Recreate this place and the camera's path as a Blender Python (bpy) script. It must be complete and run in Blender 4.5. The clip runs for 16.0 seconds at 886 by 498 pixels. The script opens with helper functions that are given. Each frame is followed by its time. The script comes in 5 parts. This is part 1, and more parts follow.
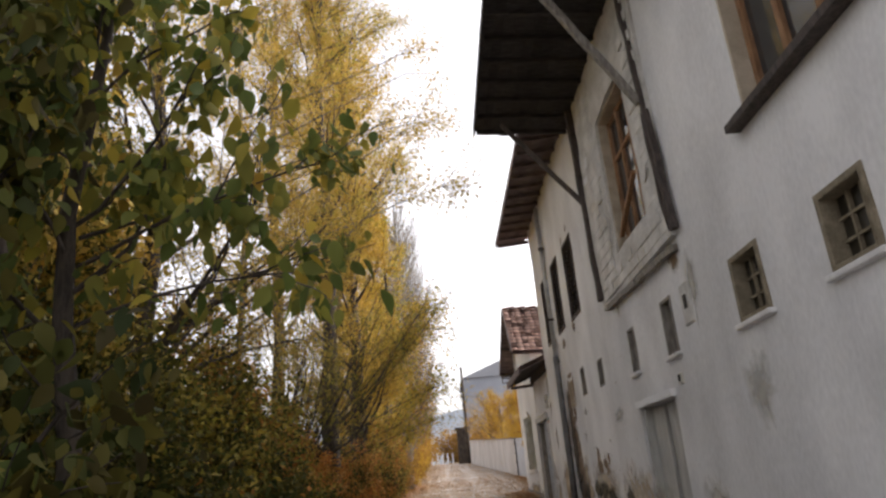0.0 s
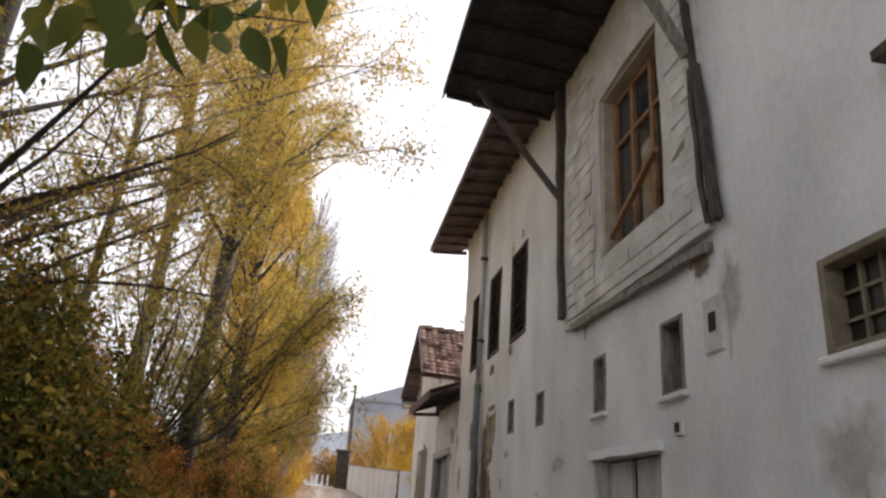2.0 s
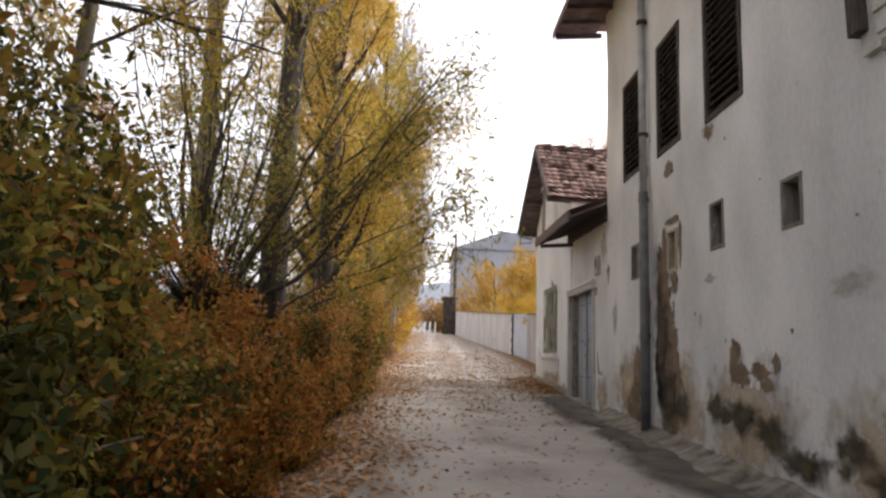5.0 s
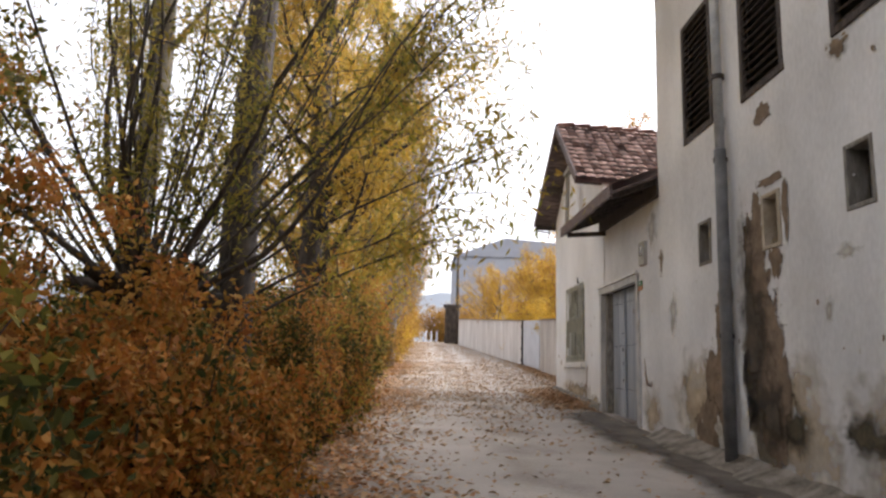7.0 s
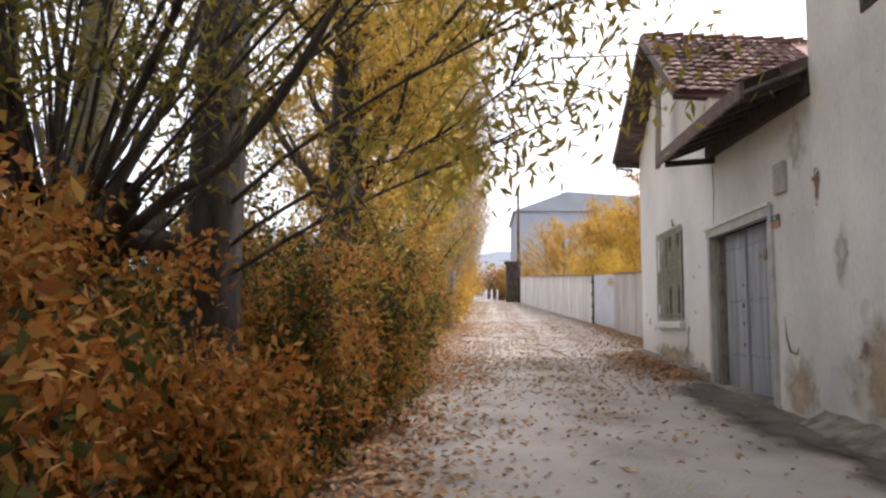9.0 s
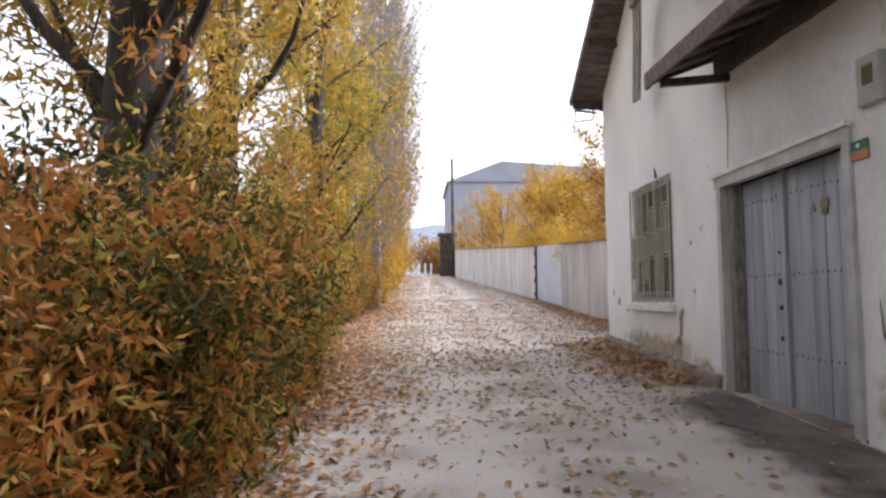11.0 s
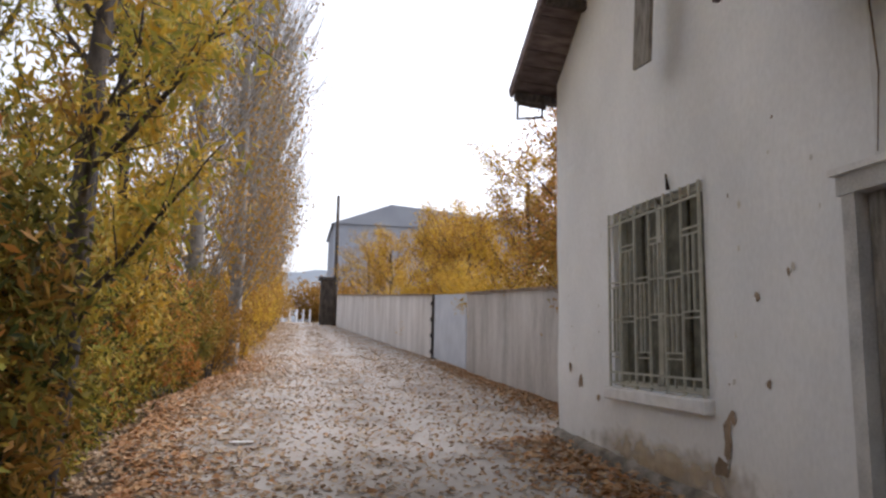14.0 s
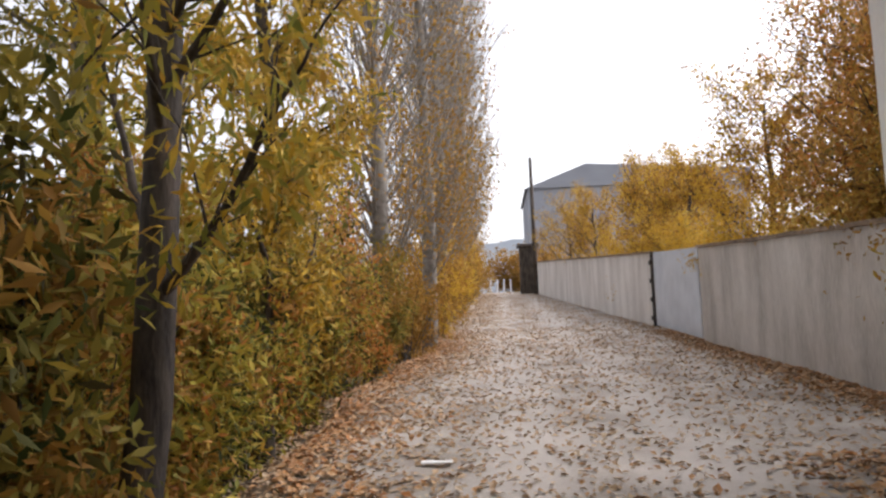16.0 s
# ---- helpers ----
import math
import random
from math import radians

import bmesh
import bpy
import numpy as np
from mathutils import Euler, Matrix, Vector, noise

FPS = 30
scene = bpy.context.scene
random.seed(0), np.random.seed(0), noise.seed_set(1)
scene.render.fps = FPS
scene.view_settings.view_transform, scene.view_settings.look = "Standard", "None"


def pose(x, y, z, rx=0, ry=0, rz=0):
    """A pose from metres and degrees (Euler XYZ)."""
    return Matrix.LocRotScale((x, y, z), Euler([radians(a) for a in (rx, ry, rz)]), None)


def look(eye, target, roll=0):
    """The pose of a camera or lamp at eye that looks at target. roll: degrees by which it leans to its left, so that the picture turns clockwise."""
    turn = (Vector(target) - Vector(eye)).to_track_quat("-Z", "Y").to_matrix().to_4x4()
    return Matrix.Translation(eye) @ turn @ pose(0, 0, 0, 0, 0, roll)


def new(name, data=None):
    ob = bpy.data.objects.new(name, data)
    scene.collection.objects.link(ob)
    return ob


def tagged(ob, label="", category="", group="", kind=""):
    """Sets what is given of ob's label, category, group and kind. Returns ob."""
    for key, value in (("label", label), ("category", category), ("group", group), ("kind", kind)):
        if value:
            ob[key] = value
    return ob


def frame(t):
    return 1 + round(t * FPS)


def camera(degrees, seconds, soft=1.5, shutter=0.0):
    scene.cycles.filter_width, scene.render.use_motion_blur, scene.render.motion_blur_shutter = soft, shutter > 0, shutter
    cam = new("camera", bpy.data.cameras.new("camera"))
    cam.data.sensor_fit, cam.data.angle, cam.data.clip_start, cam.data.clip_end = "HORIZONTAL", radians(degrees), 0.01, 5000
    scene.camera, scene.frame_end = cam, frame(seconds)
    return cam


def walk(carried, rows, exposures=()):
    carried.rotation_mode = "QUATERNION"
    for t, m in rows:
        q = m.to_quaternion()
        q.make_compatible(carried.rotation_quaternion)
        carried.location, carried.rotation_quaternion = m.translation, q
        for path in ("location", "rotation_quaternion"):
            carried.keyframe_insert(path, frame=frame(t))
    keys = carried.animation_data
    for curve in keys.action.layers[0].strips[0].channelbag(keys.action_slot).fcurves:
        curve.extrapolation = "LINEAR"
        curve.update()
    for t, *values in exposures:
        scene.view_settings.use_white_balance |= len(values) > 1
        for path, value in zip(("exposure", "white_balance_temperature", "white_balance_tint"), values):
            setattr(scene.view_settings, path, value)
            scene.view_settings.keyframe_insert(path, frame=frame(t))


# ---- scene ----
import itertools

cam = camera(64.4, 16.0, soft=2.5)
PATH = [
    (0, (0.163, 0.188, 2.013), (0.206, 2.082, 2.655), -5.2),
    (0.5, (0.105, 0.967, 2.073), (0.218, 2.862, 2.701), -4.6),
    (1, (0.082, 1.667, 2.1), (0.264, 3.579, 2.659), -2.7),
    (1.5, (0.073, 2.335, 2.105), (0.314, 4.226, 2.71), 0.7),
    (2, (0.04, 2.852, 2.132), (0.307, 4.701, 2.848), 4.3),
    (2.5, (0.029, 3.443, 2.184), (0.295, 5.316, 2.831), 5.3),
    (3, (0.002, 4.103, 2.2), (0.223, 6.03, 2.689), 3.2),
    (3.5, (-0.008, 4.697, 2.187), (0.138, 6.643, 2.623), 2.4),
    (4, (-0.1, 5.401, 2.22), (-0.013, 7.356, 2.636), 1.9),
    (4.5, (-0.125, 6.008, 2.236), (-0.088, 7.976, 2.589), 2.0),
    (5, (-0.234, 6.626, 2.246), (-0.186, 8.604, 2.543), 1.8),
    (5.2, (-0.266, 6.865, 2.241), (-0.2, 8.846, 2.508), 2.0),
    (7.3, (-0.391, 9.388, 2.193), (-0.352, 11.36, 2.523), 1.4),
    (7.5, (-0.399, 9.588, 2.199), (-0.422, 11.568, 2.482), 2.0),
    (8, (-0.379, 9.974, 2.239), (-0.554, 11.946, 2.525), 3.2),
    (8.5, (-0.449, 10.711, 2.243), (-0.627, 12.684, 2.52), 2.5),
    (8.7, (-0.457, 11.045, 2.254), (-0.608, 13.024, 2.499), 1.7),
    (10.8, (-0.355, 14.774, 2.439), (-0.322, 16.769, 2.582), -0.4),
    (11, (-0.305, 15.044, 2.453), (-0.231, 17.038, 2.589), -0.5),
    (11.5, (-0.202, 15.73, 2.505), (0.041, 17.711, 2.633), 0.1),
    (12, (-0.123, 16.491, 2.536), (0.335, 18.434, 2.665), 1.1),
    (12.5, (-0.059, 17.273, 2.577), (0.523, 19.18, 2.731), 1.8),
    (13, (-0.039, 18.071, 2.622), (0.573, 19.96, 2.862), 2.6),
    (13.5, (-0.021, 18.658, 2.668), (0.501, 20.561, 2.994), 2.0),
    (14, (-0.055, 19.289, 2.711), (0.342, 21.23, 2.985), 1.1),
    (14.5, (-0.058, 19.915, 2.722), (0.161, 21.896, 2.884), 0.2),
    (15, (-0.076, 20.662, 2.748), (-0.039, 22.658, 2.861), -0.6),
    (15.5, (-0.056, 21.185, 2.79), (-0.15, 23.178, 2.924), -1.3),
    (16, (-0.042, 21.708, 2.821), (-0.194, 23.694, 3.007), -1.9),
]
walk(cam, [(t, look(eye, target, roll)) for t, eye, target, roll in PATH],
     exposures=((0.0, 1.38, 6600, 15), (1.0, 1.54, 6550, 15), (2.5, 1.45, 6500, 15), (5.0, 1.61, 6400, 15), (8.0, 1.84, 6300, 15), (11.0, 1.88, 5900, 15), (13.0, 1.52, 5900, 15), (14.2, 1.24, 6050, 15), (16.0, 1.26, 6350, 15)))

# ---- light ----
world = bpy.data.worlds.new("overcast_sky")
scene.world = world
world.use_nodes = True
wn, wl = world.node_tree.nodes, world.node_tree.links
sky = wn.new("ShaderNodeTexSky")
sky.sky_type = "NISHITA"
sky.sun_disc = False
sky.sun_elevation = radians(38)
sky.sun_rotation = radians(70)
sky.dust_density = 4.0
sky.air_density = 1.2
pale = wn.new("ShaderNodeHueSaturation")
pale.inputs["Saturation"].default_value = 0.16
wl.new(sky.outputs[0], pale.inputs["Color"])
wl.new(pale.outputs[0], wn["Background"].inputs[0])
wn["Background"].inputs[1].default_value = 0.14
sun = new("sun", bpy.data.lights.new("sun", "SUN"))
sun.data.energy, sun.data.angle, sun.data.color = 0.6, radians(60), (1.0, 0.95, 0.88)
sun.matrix_world = look((22, 8, 34), (0, 0, 0))


# ---- materials ----
def material(name, rough=0.9):
    m = bpy.data.materials.new(name)
    m.use_nodes = True
    b = m.node_tree.nodes["Principled BSDF"]
    b.inputs["Roughness"].default_value = rough
    return m, m.node_tree.nodes, m.node_tree.links, b


def simple(name, a, b2, scale=8.0, rough=0.9, bump=0.2, metal=0.0, fine=60.0, stretch=(1, 1, 1)):
    """Two-colour mottled surface with a coarse and a fine noise."""
    m, n, l, b = material(name, rough)
    co = n.new("ShaderNodeTexCoord")
    mp = n.new("ShaderNodeMapping")
    mp.inputs["Scale"].default_value = stretch
    l.new(co.outputs["Object"], mp.inputs[0])
    n1 = n.new("ShaderNodeTexNoise")
    n1.inputs["Scale"].default_value, n1.inputs["Detail"].default_value = scale, 6
    n2 = n.new("ShaderNodeTexNoise")
    n2.inputs["Scale"].default_value, n2.inputs["Detail"].default_value = fine, 4
    l.new(mp.outputs[0], n1.inputs["Vector"])
    l.new(mp.outputs[0], n2.inputs["Vector"])
    ad = n.new("ShaderNodeMath")
    ad.operation = "MULTIPLY_ADD"
    l.new(n2.outputs[0], ad.inputs[0])
    ad.inputs[1].default_value = 0.4
    l.new(n1.outputs[0], ad.inputs[2])
    rp = n.new("ShaderNodeValToRGB")
    rp.color_ramp.elements[0].position, rp.color_ramp.elements[1].position = 0.5, 0.9
    rp.color_ramp.elements[0].color, rp.color_ramp.elements[1].color = (*a, 1), (*b2, 1)
    l.new(ad.outputs[0], rp.inputs[0])
    l.new(rp.outputs[0], b.inputs["Base Color"])
    b.inputs["Metallic"].default_value = metal
    bp = n.new("ShaderNodeBump")
    bp.inputs["Strength"].default_value, bp.inputs["Distance"].default_value = bump, 0.02
    l.new(ad.outputs[0], bp.inputs["Height"])
    l.new(bp.outputs[0], b.inputs["Normal"])
    return m


def leafy(name, cols, rough=0.65, trans=0.35):
    """Leaves: each one takes its colour from a ramp by chance."""
    m, n, l, b = material(name, rough)
    b.inputs["Specular IOR Level"].default_value = 0.22
    g = n.new("ShaderNodeNewGeometry")
    rp = n.new("ShaderNodeValToRGB")
    el = rp.color_ramp.elements
    while len(el) < len(cols):
        el.new(0.5)
    for i, c in enumerate(cols):
        el[i].position = i / max(1, len(cols) - 1)
        el[i].color = (*c, 1)
    l.new(g.outputs["Random Per Island"], rp.inputs[0])
    l.new(rp.outputs[0], b.inputs["Base Color"])
    tr = n.new("ShaderNodeBsdfTranslucent")
    l.new(rp.outputs[0], tr.inputs[0])
    mx = n.new("ShaderNodeMixShader")
    mx.inputs[0].default_value = trans
    l.new(b.outputs[0], mx.inputs[1])
    l.new(tr.outputs[0], mx.inputs[2])
    l.new(mx.outputs[0], n["Material Output"].inputs[0])
    return m


M_PLASTER = simple("white_limewash", (0.565, 0.57, 0.575), (0.775, 0.78, 0.785), 1.1, 0.92, 0.3, fine=22, stretch=(1, 1, 0.6))
M_PLASTER2 = simple("white_limewash_patchy", (0.70, 0.71, 0.72), (0.85, 0.86, 0.87), 0.9, 0.92, 0.3, fine=30, stretch=(1, 1, 0.6))
M_RENDER = simple("streaked_cement_render", (0.34, 0.31, 0.28), (0.60, 0.57, 0.53), 1.6, 0.95, 0.4, fine=30, stretch=(1, 1, 0.22))
M_INFILL = simple("rough_whitewashed_infill", (0.44, 0.43, 0.40), (0.68, 0.67, 0.64), 3.0, 0.95, 0.9, fine=18)
M_ADOBE = simple("bare_adobe", (0.14, 0.10, 0.065), (0.32, 0.24, 0.17), 5, 0.95, 0.8)
M_DAMP = simple("damp_stained_plaster", (0.46, 0.43, 0.37), (0.70, 0.68, 0.62), 2.2, 0.95, 0.4, fine=25)
M_APRON = simple("worn_concrete_apron", (0.085, 0.072, 0.055), (0.36, 0.325, 0.28), 5.0, 0.95, 0.8)
M_DARKWOOD = simple("dark_timber", (0.03, 0.024, 0.022), (0.10, 0.08, 0.07), 6, 0.85, 0.5, stretch=(4, 4, 1))
M_PURPLEWOOD = simple("stained_eave_boards", (0.07, 0.05, 0.05), (0.20, 0.155, 0.15), 4, 0.8, 0.5, stretch=(1, 4, 4))
M_BROWNWOOD = simple("brown_timber", (0.16, 0.08, 0.035), (0.36, 0.20, 0.10), 6, 0.8, 0.4, stretch=(4, 4, 1))
M_GREYWOOD = simple("weathered_grey_timber", (0.13, 0.115, 0.10), (0.32, 0.30, 0.27), 6, 0.85, 0.5, stretch=(4, 4, 1))
M_SURROUND = simple("worn_ochre_surround", (0.13, 0.105, 0.07), (0.28, 0.24, 0.17), 7, 0.85, 0.4)
M_FRAME = simple("ochre_window_frame", (0.20, 0.15, 0.09), (0.38, 0.30, 0.20), 7, 0.8, 0.4)
M_DIRT = simple("lane_dirt", (0.25, 0.22, 0.19), (0.50, 0.46, 0.42), 1.1, 0.97, 0.6, fine=38)
M_SOIL = simple("damp_soil", (0.12, 0.10, 0.085), (0.28, 0.25, 0.225), 2.5, 0.97, 0.6, fine=40)
M_TILE = simple("roof_tile_clay", (0.20, 0.115, 0.09), (0.40, 0.26, 0.21), 5, 0.85, 0.4)
M_BARK = simple("bark", (0.025, 0.02, 0.016), (0.095, 0.076, 0.06), 9, 0.95, 0.9, stretch=(1, 1, 0.3))
M_PALEBARK = simple("pale_bark", (0.10, 0.085, 0.06), (0.26, 0.23, 0.17), 7, 0.95, 0.8, stretch=(1, 1, 0.3))
M_TWIG = simple("grey_twigs", (0.13, 0.115, 0.10), (0.27, 0.25, 0.22), 9, 0.95, 0.3)
M_GATE = simple("grey_painted_boards", (0.26, 0.29, 0.33), (0.41, 0.445, 0.495), 3, 0.65, 0.3, stretch=(3, 3, 0.4))
M_GATEFRAME = simple("grey_painted_frame", (0.36, 0.36, 0.36), (0.58, 0.58, 0.57), 4, 0.75, 0.4)
M_OLDDOOR = simple("old_white_door_boards", (0.36, 0.36, 0.34), (0.56, 0.56, 0.53), 3, 0.8, 0.4, stretch=(3, 3, 0.4))
M_IRON = simple("dark_iron", (0.03, 0.028, 0.026), (0.09, 0.08, 0.075), 20, 0.6, 0.3, metal=0.6)
M_GRILLE = simple("olive_grey_painted_iron", (0.36, 0.36, 0.30), (0.52, 0.52, 0.45), 12, 0.55, 0.3)
M_SHUTTER = simple("olive_grey_shutter", (0.07, 0.07, 0.055), (0.17, 0.165, 0.13), 8, 0.8, 0.3)
M_PIPE = simple("zinc_pipe", (0.30, 0.31, 0.32), (0.48, 0.49, 0.50), 5, 0.5, 0.2, metal=0.4)
M_BLUEDOOR = simple("pale_blue_metal_door", (0.46, 0.50, 0.56), (0.58, 0.62, 0.68), 2, 0.5, 0.1)
M_CREAM = simple("cream_metal_box", (0.33, 0.315, 0.285), (0.45, 0.435, 0.40), 6, 0.6, 0.2)
M_GREEN = simple("green_enamel", (0.012, 0.10, 0.045), (0.025, 0.16, 0.07), 6, 0.4, 0.05)
M_ORANGE = simple("orange_enamel", (0.34, 0.11, 0.03), (0.44, 0.17, 0.05), 6, 0.4, 0.05)
M_WHITE = simple("white_paint", (0.62, 0.62, 0.62), (0.8, 0.8, 0.8), 8, 0.6, 0.1)
# far facade, far roof and hills carry the distance haze in their base colours
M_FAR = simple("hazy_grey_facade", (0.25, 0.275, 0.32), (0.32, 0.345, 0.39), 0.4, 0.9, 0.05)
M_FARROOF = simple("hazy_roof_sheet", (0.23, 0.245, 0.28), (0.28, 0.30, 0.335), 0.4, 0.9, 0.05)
M_HILL = simple("hazy_hills", (0.42, 0.48, 0.56), (0.50, 0.56, 0.63), 0.01, 1.0, 0.0)
M_RENDER2 = simple("pale_limewashed_render", (0.48, 0.45, 0.42), (0.72, 0.69, 0.66), 1.6, 0.95, 0.4, fine=30, stretch=(1, 1, 0.22))
M_LEAD = simple("dull_lead_pipe", (0.09, 0.092, 0.095), (0.20, 0.20, 0.205), 5, 0.6, 0.3)
M_REVEAL = simple("pale_ochre_reveal", (0.36, 0.30, 0.22), (0.54, 0.47, 0.37), 5, 0.9, 0.4)
# dark_timber taken deeper: the shade under the bay eave is in the colour
M_EAVE = simple("shade_dark_eave_boards", (0.012, 0.011, 0.012), (0.05, 0.044, 0.044), 6, 0.85, 0.5, stretch=(1, 4, 4))


def vary(mat, lo, hi):
    """Let every piece of a material differ a little in lightness."""
    n, l = mat.node_tree.nodes, mat.node_tree.links
    b = n["Principled BSDF"]
    old_socket = b.inputs["Base Color"].links[0].from_socket
    info = n.new("ShaderNodeObjectInfo")
    mr = n.new("ShaderNodeMapRange")
    mr.inputs["To Min"].default_value, mr.inputs["To Max"].default_value = lo, hi
    hs = n.new("ShaderNodeHueSaturation")
    l.new(info.outputs["Random"], mr.inputs["Value"])
    l.new(mr.outputs[0], hs.inputs["Value"])
    l.new(old_socket, hs.inputs["Color"])
    l.new(hs.outputs[0], b.inputs["Base Color"])


for mat, lo, hi in ((M_TILE, 0.9, 1.12), (M_GATE, 0.88, 1.1), (M_OLDDOOR, 0.9, 1.08), (M_INFILL, 0.94, 1.06), (M_PURPLEWOOD, 0.75, 1.2), (M_EAVE, 0.7, 1.3), (M_ADOBE, 0.85, 1.2)):
    vary(mat, lo, hi)


def feathered(name, a, b2, scale, sharp, fine=30.0, bump=0.3, grain=5.0):
    """A stain or bare place whose rim is broken up by noise and fades out by the mesh's own fade value."""
    mat = simple(name, a, b2, scale, 0.95, bump, fine=fine)
    n, l = mat.node_tree.nodes, mat.node_tree.links
    at = n.new("ShaderNodeAttribute")
    at.attribute_name = "fade"
    co = n.new("ShaderNodeTexCoord")
    nz = n.new("ShaderNodeTexNoise")
    nz.inputs["Scale"].default_value, nz.inputs["Detail"].default_value, nz.inputs["Roughness"].default_value = grain, 8, 0.62
    l.new(co.outputs["Object"], nz.inputs["Vector"])
    ma = n.new("ShaderNodeMath")
    ma.operation = "MULTIPLY_ADD"
    l.new(nz.outputs[0], ma.inputs[0])
    ma.inputs[1].default_value = -0.8
    l.new(at.outputs["Fac"], ma.inputs[2])
    sh = n.new("ShaderNodeMath")
    sh.operation, sh.use_clamp = "MULTIPLY", True
    l.new(ma.outputs[0], sh.inputs[0])
    sh.inputs[1].default_value = sharp
    tr = n.new("ShaderNodeBsdfTransparent")
    mx = n.new("ShaderNodeMixShader")
    l.new(sh.outputs[0], mx.inputs[0])
    l.new(tr.outputs[0], mx.inputs[1])
    l.new(n["Principled BSDF"].outputs[0], mx.inputs[2])
    l.new(mx.outputs[0], n["Material Output"].inputs[0])
    return mat


F_ADOBE = feathered("bare_adobe_patch", (0.12, 0.085, 0.055), (0.27, 0.20, 0.14), 5, 14, bump=0.8)
F_DAMP = feathered("greyed_damp_stain", (0.40, 0.38, 0.33), (0.62, 0.60, 0.54), 2.2, 1.5)
F_OCHRE = feathered("yellowed_rising_damp", (0.40, 0.31, 0.20), (0.60, 0.51, 0.38), 2.0, 1.7)
F_SOOT = feathered("black_water_streak", (0.03, 0.024, 0.018), (0.11, 0.085, 0.06), 4, 2.2)
F_MOSS = feathered("dark_mossy_stain", (0.03, 0.026, 0.016), (0.12, 0.098, 0.058), 6, 2.4)
F_SOIL = feathered("dark_damp_earth", (0.065, 0.055, 0.045), (0.18, 0.155, 0.13), 2.5, 2.2, fine=40, bump=0.6, grain=2.2)

# paler wheel tracks worn into the lane
n, l = M_DIRT.node_tree.nodes, M_DIRT.node_tree.links
b = n["Principled BSDF"]
dirt = b.inputs["Base Color"].links[0].from_socket
co = n.new("ShaderNodeTexCoord")
wob = n.new("ShaderNodeTexNoise")
wob.inputs["Scale"].default_value, wob.inputs["Detail"].default_value = 0.45, 6
l.new(co.outputs["Object"], wob.inputs["Vector"])
sep = n.new("ShaderNodeSeparateXYZ")
l.new(co.outputs["Object"], sep.inputs[0])
shift = n.new("ShaderNodeMath")
shift.operation = "MULTIPLY_ADD"
l.new(wob.outputs[0], shift.inputs[0])
shift.inputs[1].default_value = 1.1
l.new(sep.outputs["X"], shift.inputs[2])
tracks = []
for centre in (0.65, 2.15):
    dist = n.new("ShaderNodeMath")
    dist.operation = "SUBTRACT"
    l.new(shift.outputs[0], dist.inputs[0])
    dist.inputs[1].default_value = centre
    ab = n.new("ShaderNodeMath")
    ab.operation = "ABSOLUTE"
    l.new(dist.outputs[0], ab.inputs[0])
    mr = n.new("ShaderNodeMapRange")
    mr.interpolation_type = "SMOOTHSTEP"
    mr.inputs["From Min"].default_value, mr.inputs["From Max"].default_value = 0.1, 0.6
    mr.inputs["To Min"].default_value, mr.inputs["To Max"].default_value = 0.6, 0.0
    l.new(ab.outputs[0], mr.inputs["Value"])
    tracks.append(mr)
both = n.new("ShaderNodeMath")
both.operation = "MAXIMUM"
l.new(tracks[0].outputs[0], both.inputs[0])
l.new(tracks[1].outputs[0], both.inputs[1])
mixed = n.new("ShaderNodeMix")
mixed.data_type = "RGBA"
l.new(both.outputs[0], mixed.inputs["Factor"])
l.new(dirt, mixed.inputs["A"])
mixed.inputs["B"].default_value = (0.47, 0.435, 0.40, 1)
# leaf mould takes over from the packed earth on the bank
bank = n.new("ShaderNodeAttribute")
bank.attribute_name = "bank"
mould = n.new("ShaderNodeMix")
mould.data_type = "RGBA"
l.new(bank.outputs["Fac"], mould.inputs["Factor"])
l.new(mixed.outputs["Result"], mould.inputs["A"])
litter = n.new("ShaderNodeTexNoise")
litter.inputs["Scale"].default_value, litter.inputs["Detail"].default_value = 9.0, 8
l.new(co.outputs["Object"], litter.inputs["Vector"])
shades = n.new("ShaderNodeValToRGB")
shades.color_ramp.elements[0].position, shades.color_ramp.elements[1].position = 0.35, 0.68
shades.color_ramp.elements[0].color, shades.color_ramp.elements[1].color = (0.05, 0.035, 0.02, 1), (0.17, 0.11, 0.06, 1)
l.new(litter.outputs[0], shades.inputs[0])
l.new(shades.outputs[0], mould.inputs["B"])
l.new(mould.outputs["Result"], b.inputs["Base Color"])
m, n, l, b = material("window_glass", 0.08)
b.inputs["Base Color"].default_value = (0.03, 0.035, 0.04, 1)
b.inputs["Specular IOR Level"].default_value = 0.9
M_GLASS = m
m, n, l, b = material("dusty_dark_glass", 0.38)
b.inputs["Base Color"].default_value = (0.028, 0.024, 0.017, 1)
b.inputs["Specular IOR Level"].default_value = 0.35
M_DUSTY = m
M_INSIDE = simple("dark_interior", (0.02, 0.018, 0.016), (0.05, 0.045, 0.04), 3, 0.95, 0.1)
L_YELLOW = leafy("leaves_yellow", [(0.46, 0.29, 0.05), (0.60, 0.43, 0.09), (0.40, 0.30, 0.075), (0.52, 0.31, 0.055), (0.26, 0.215, 0.055)])
L_GOLD = leafy("leaves_gold", [(0.55, 0.33, 0.03), (0.62, 0.42, 0.05), (0.45, 0.24, 0.03)])
L_OLIVE = leafy("leaves_olive", [(0.21, 0.165, 0.035), (0.34, 0.27, 0.05), (0.10, 0.12, 0.03), (0.42, 0.30, 0.05), (0.15, 0.17, 0.04)])
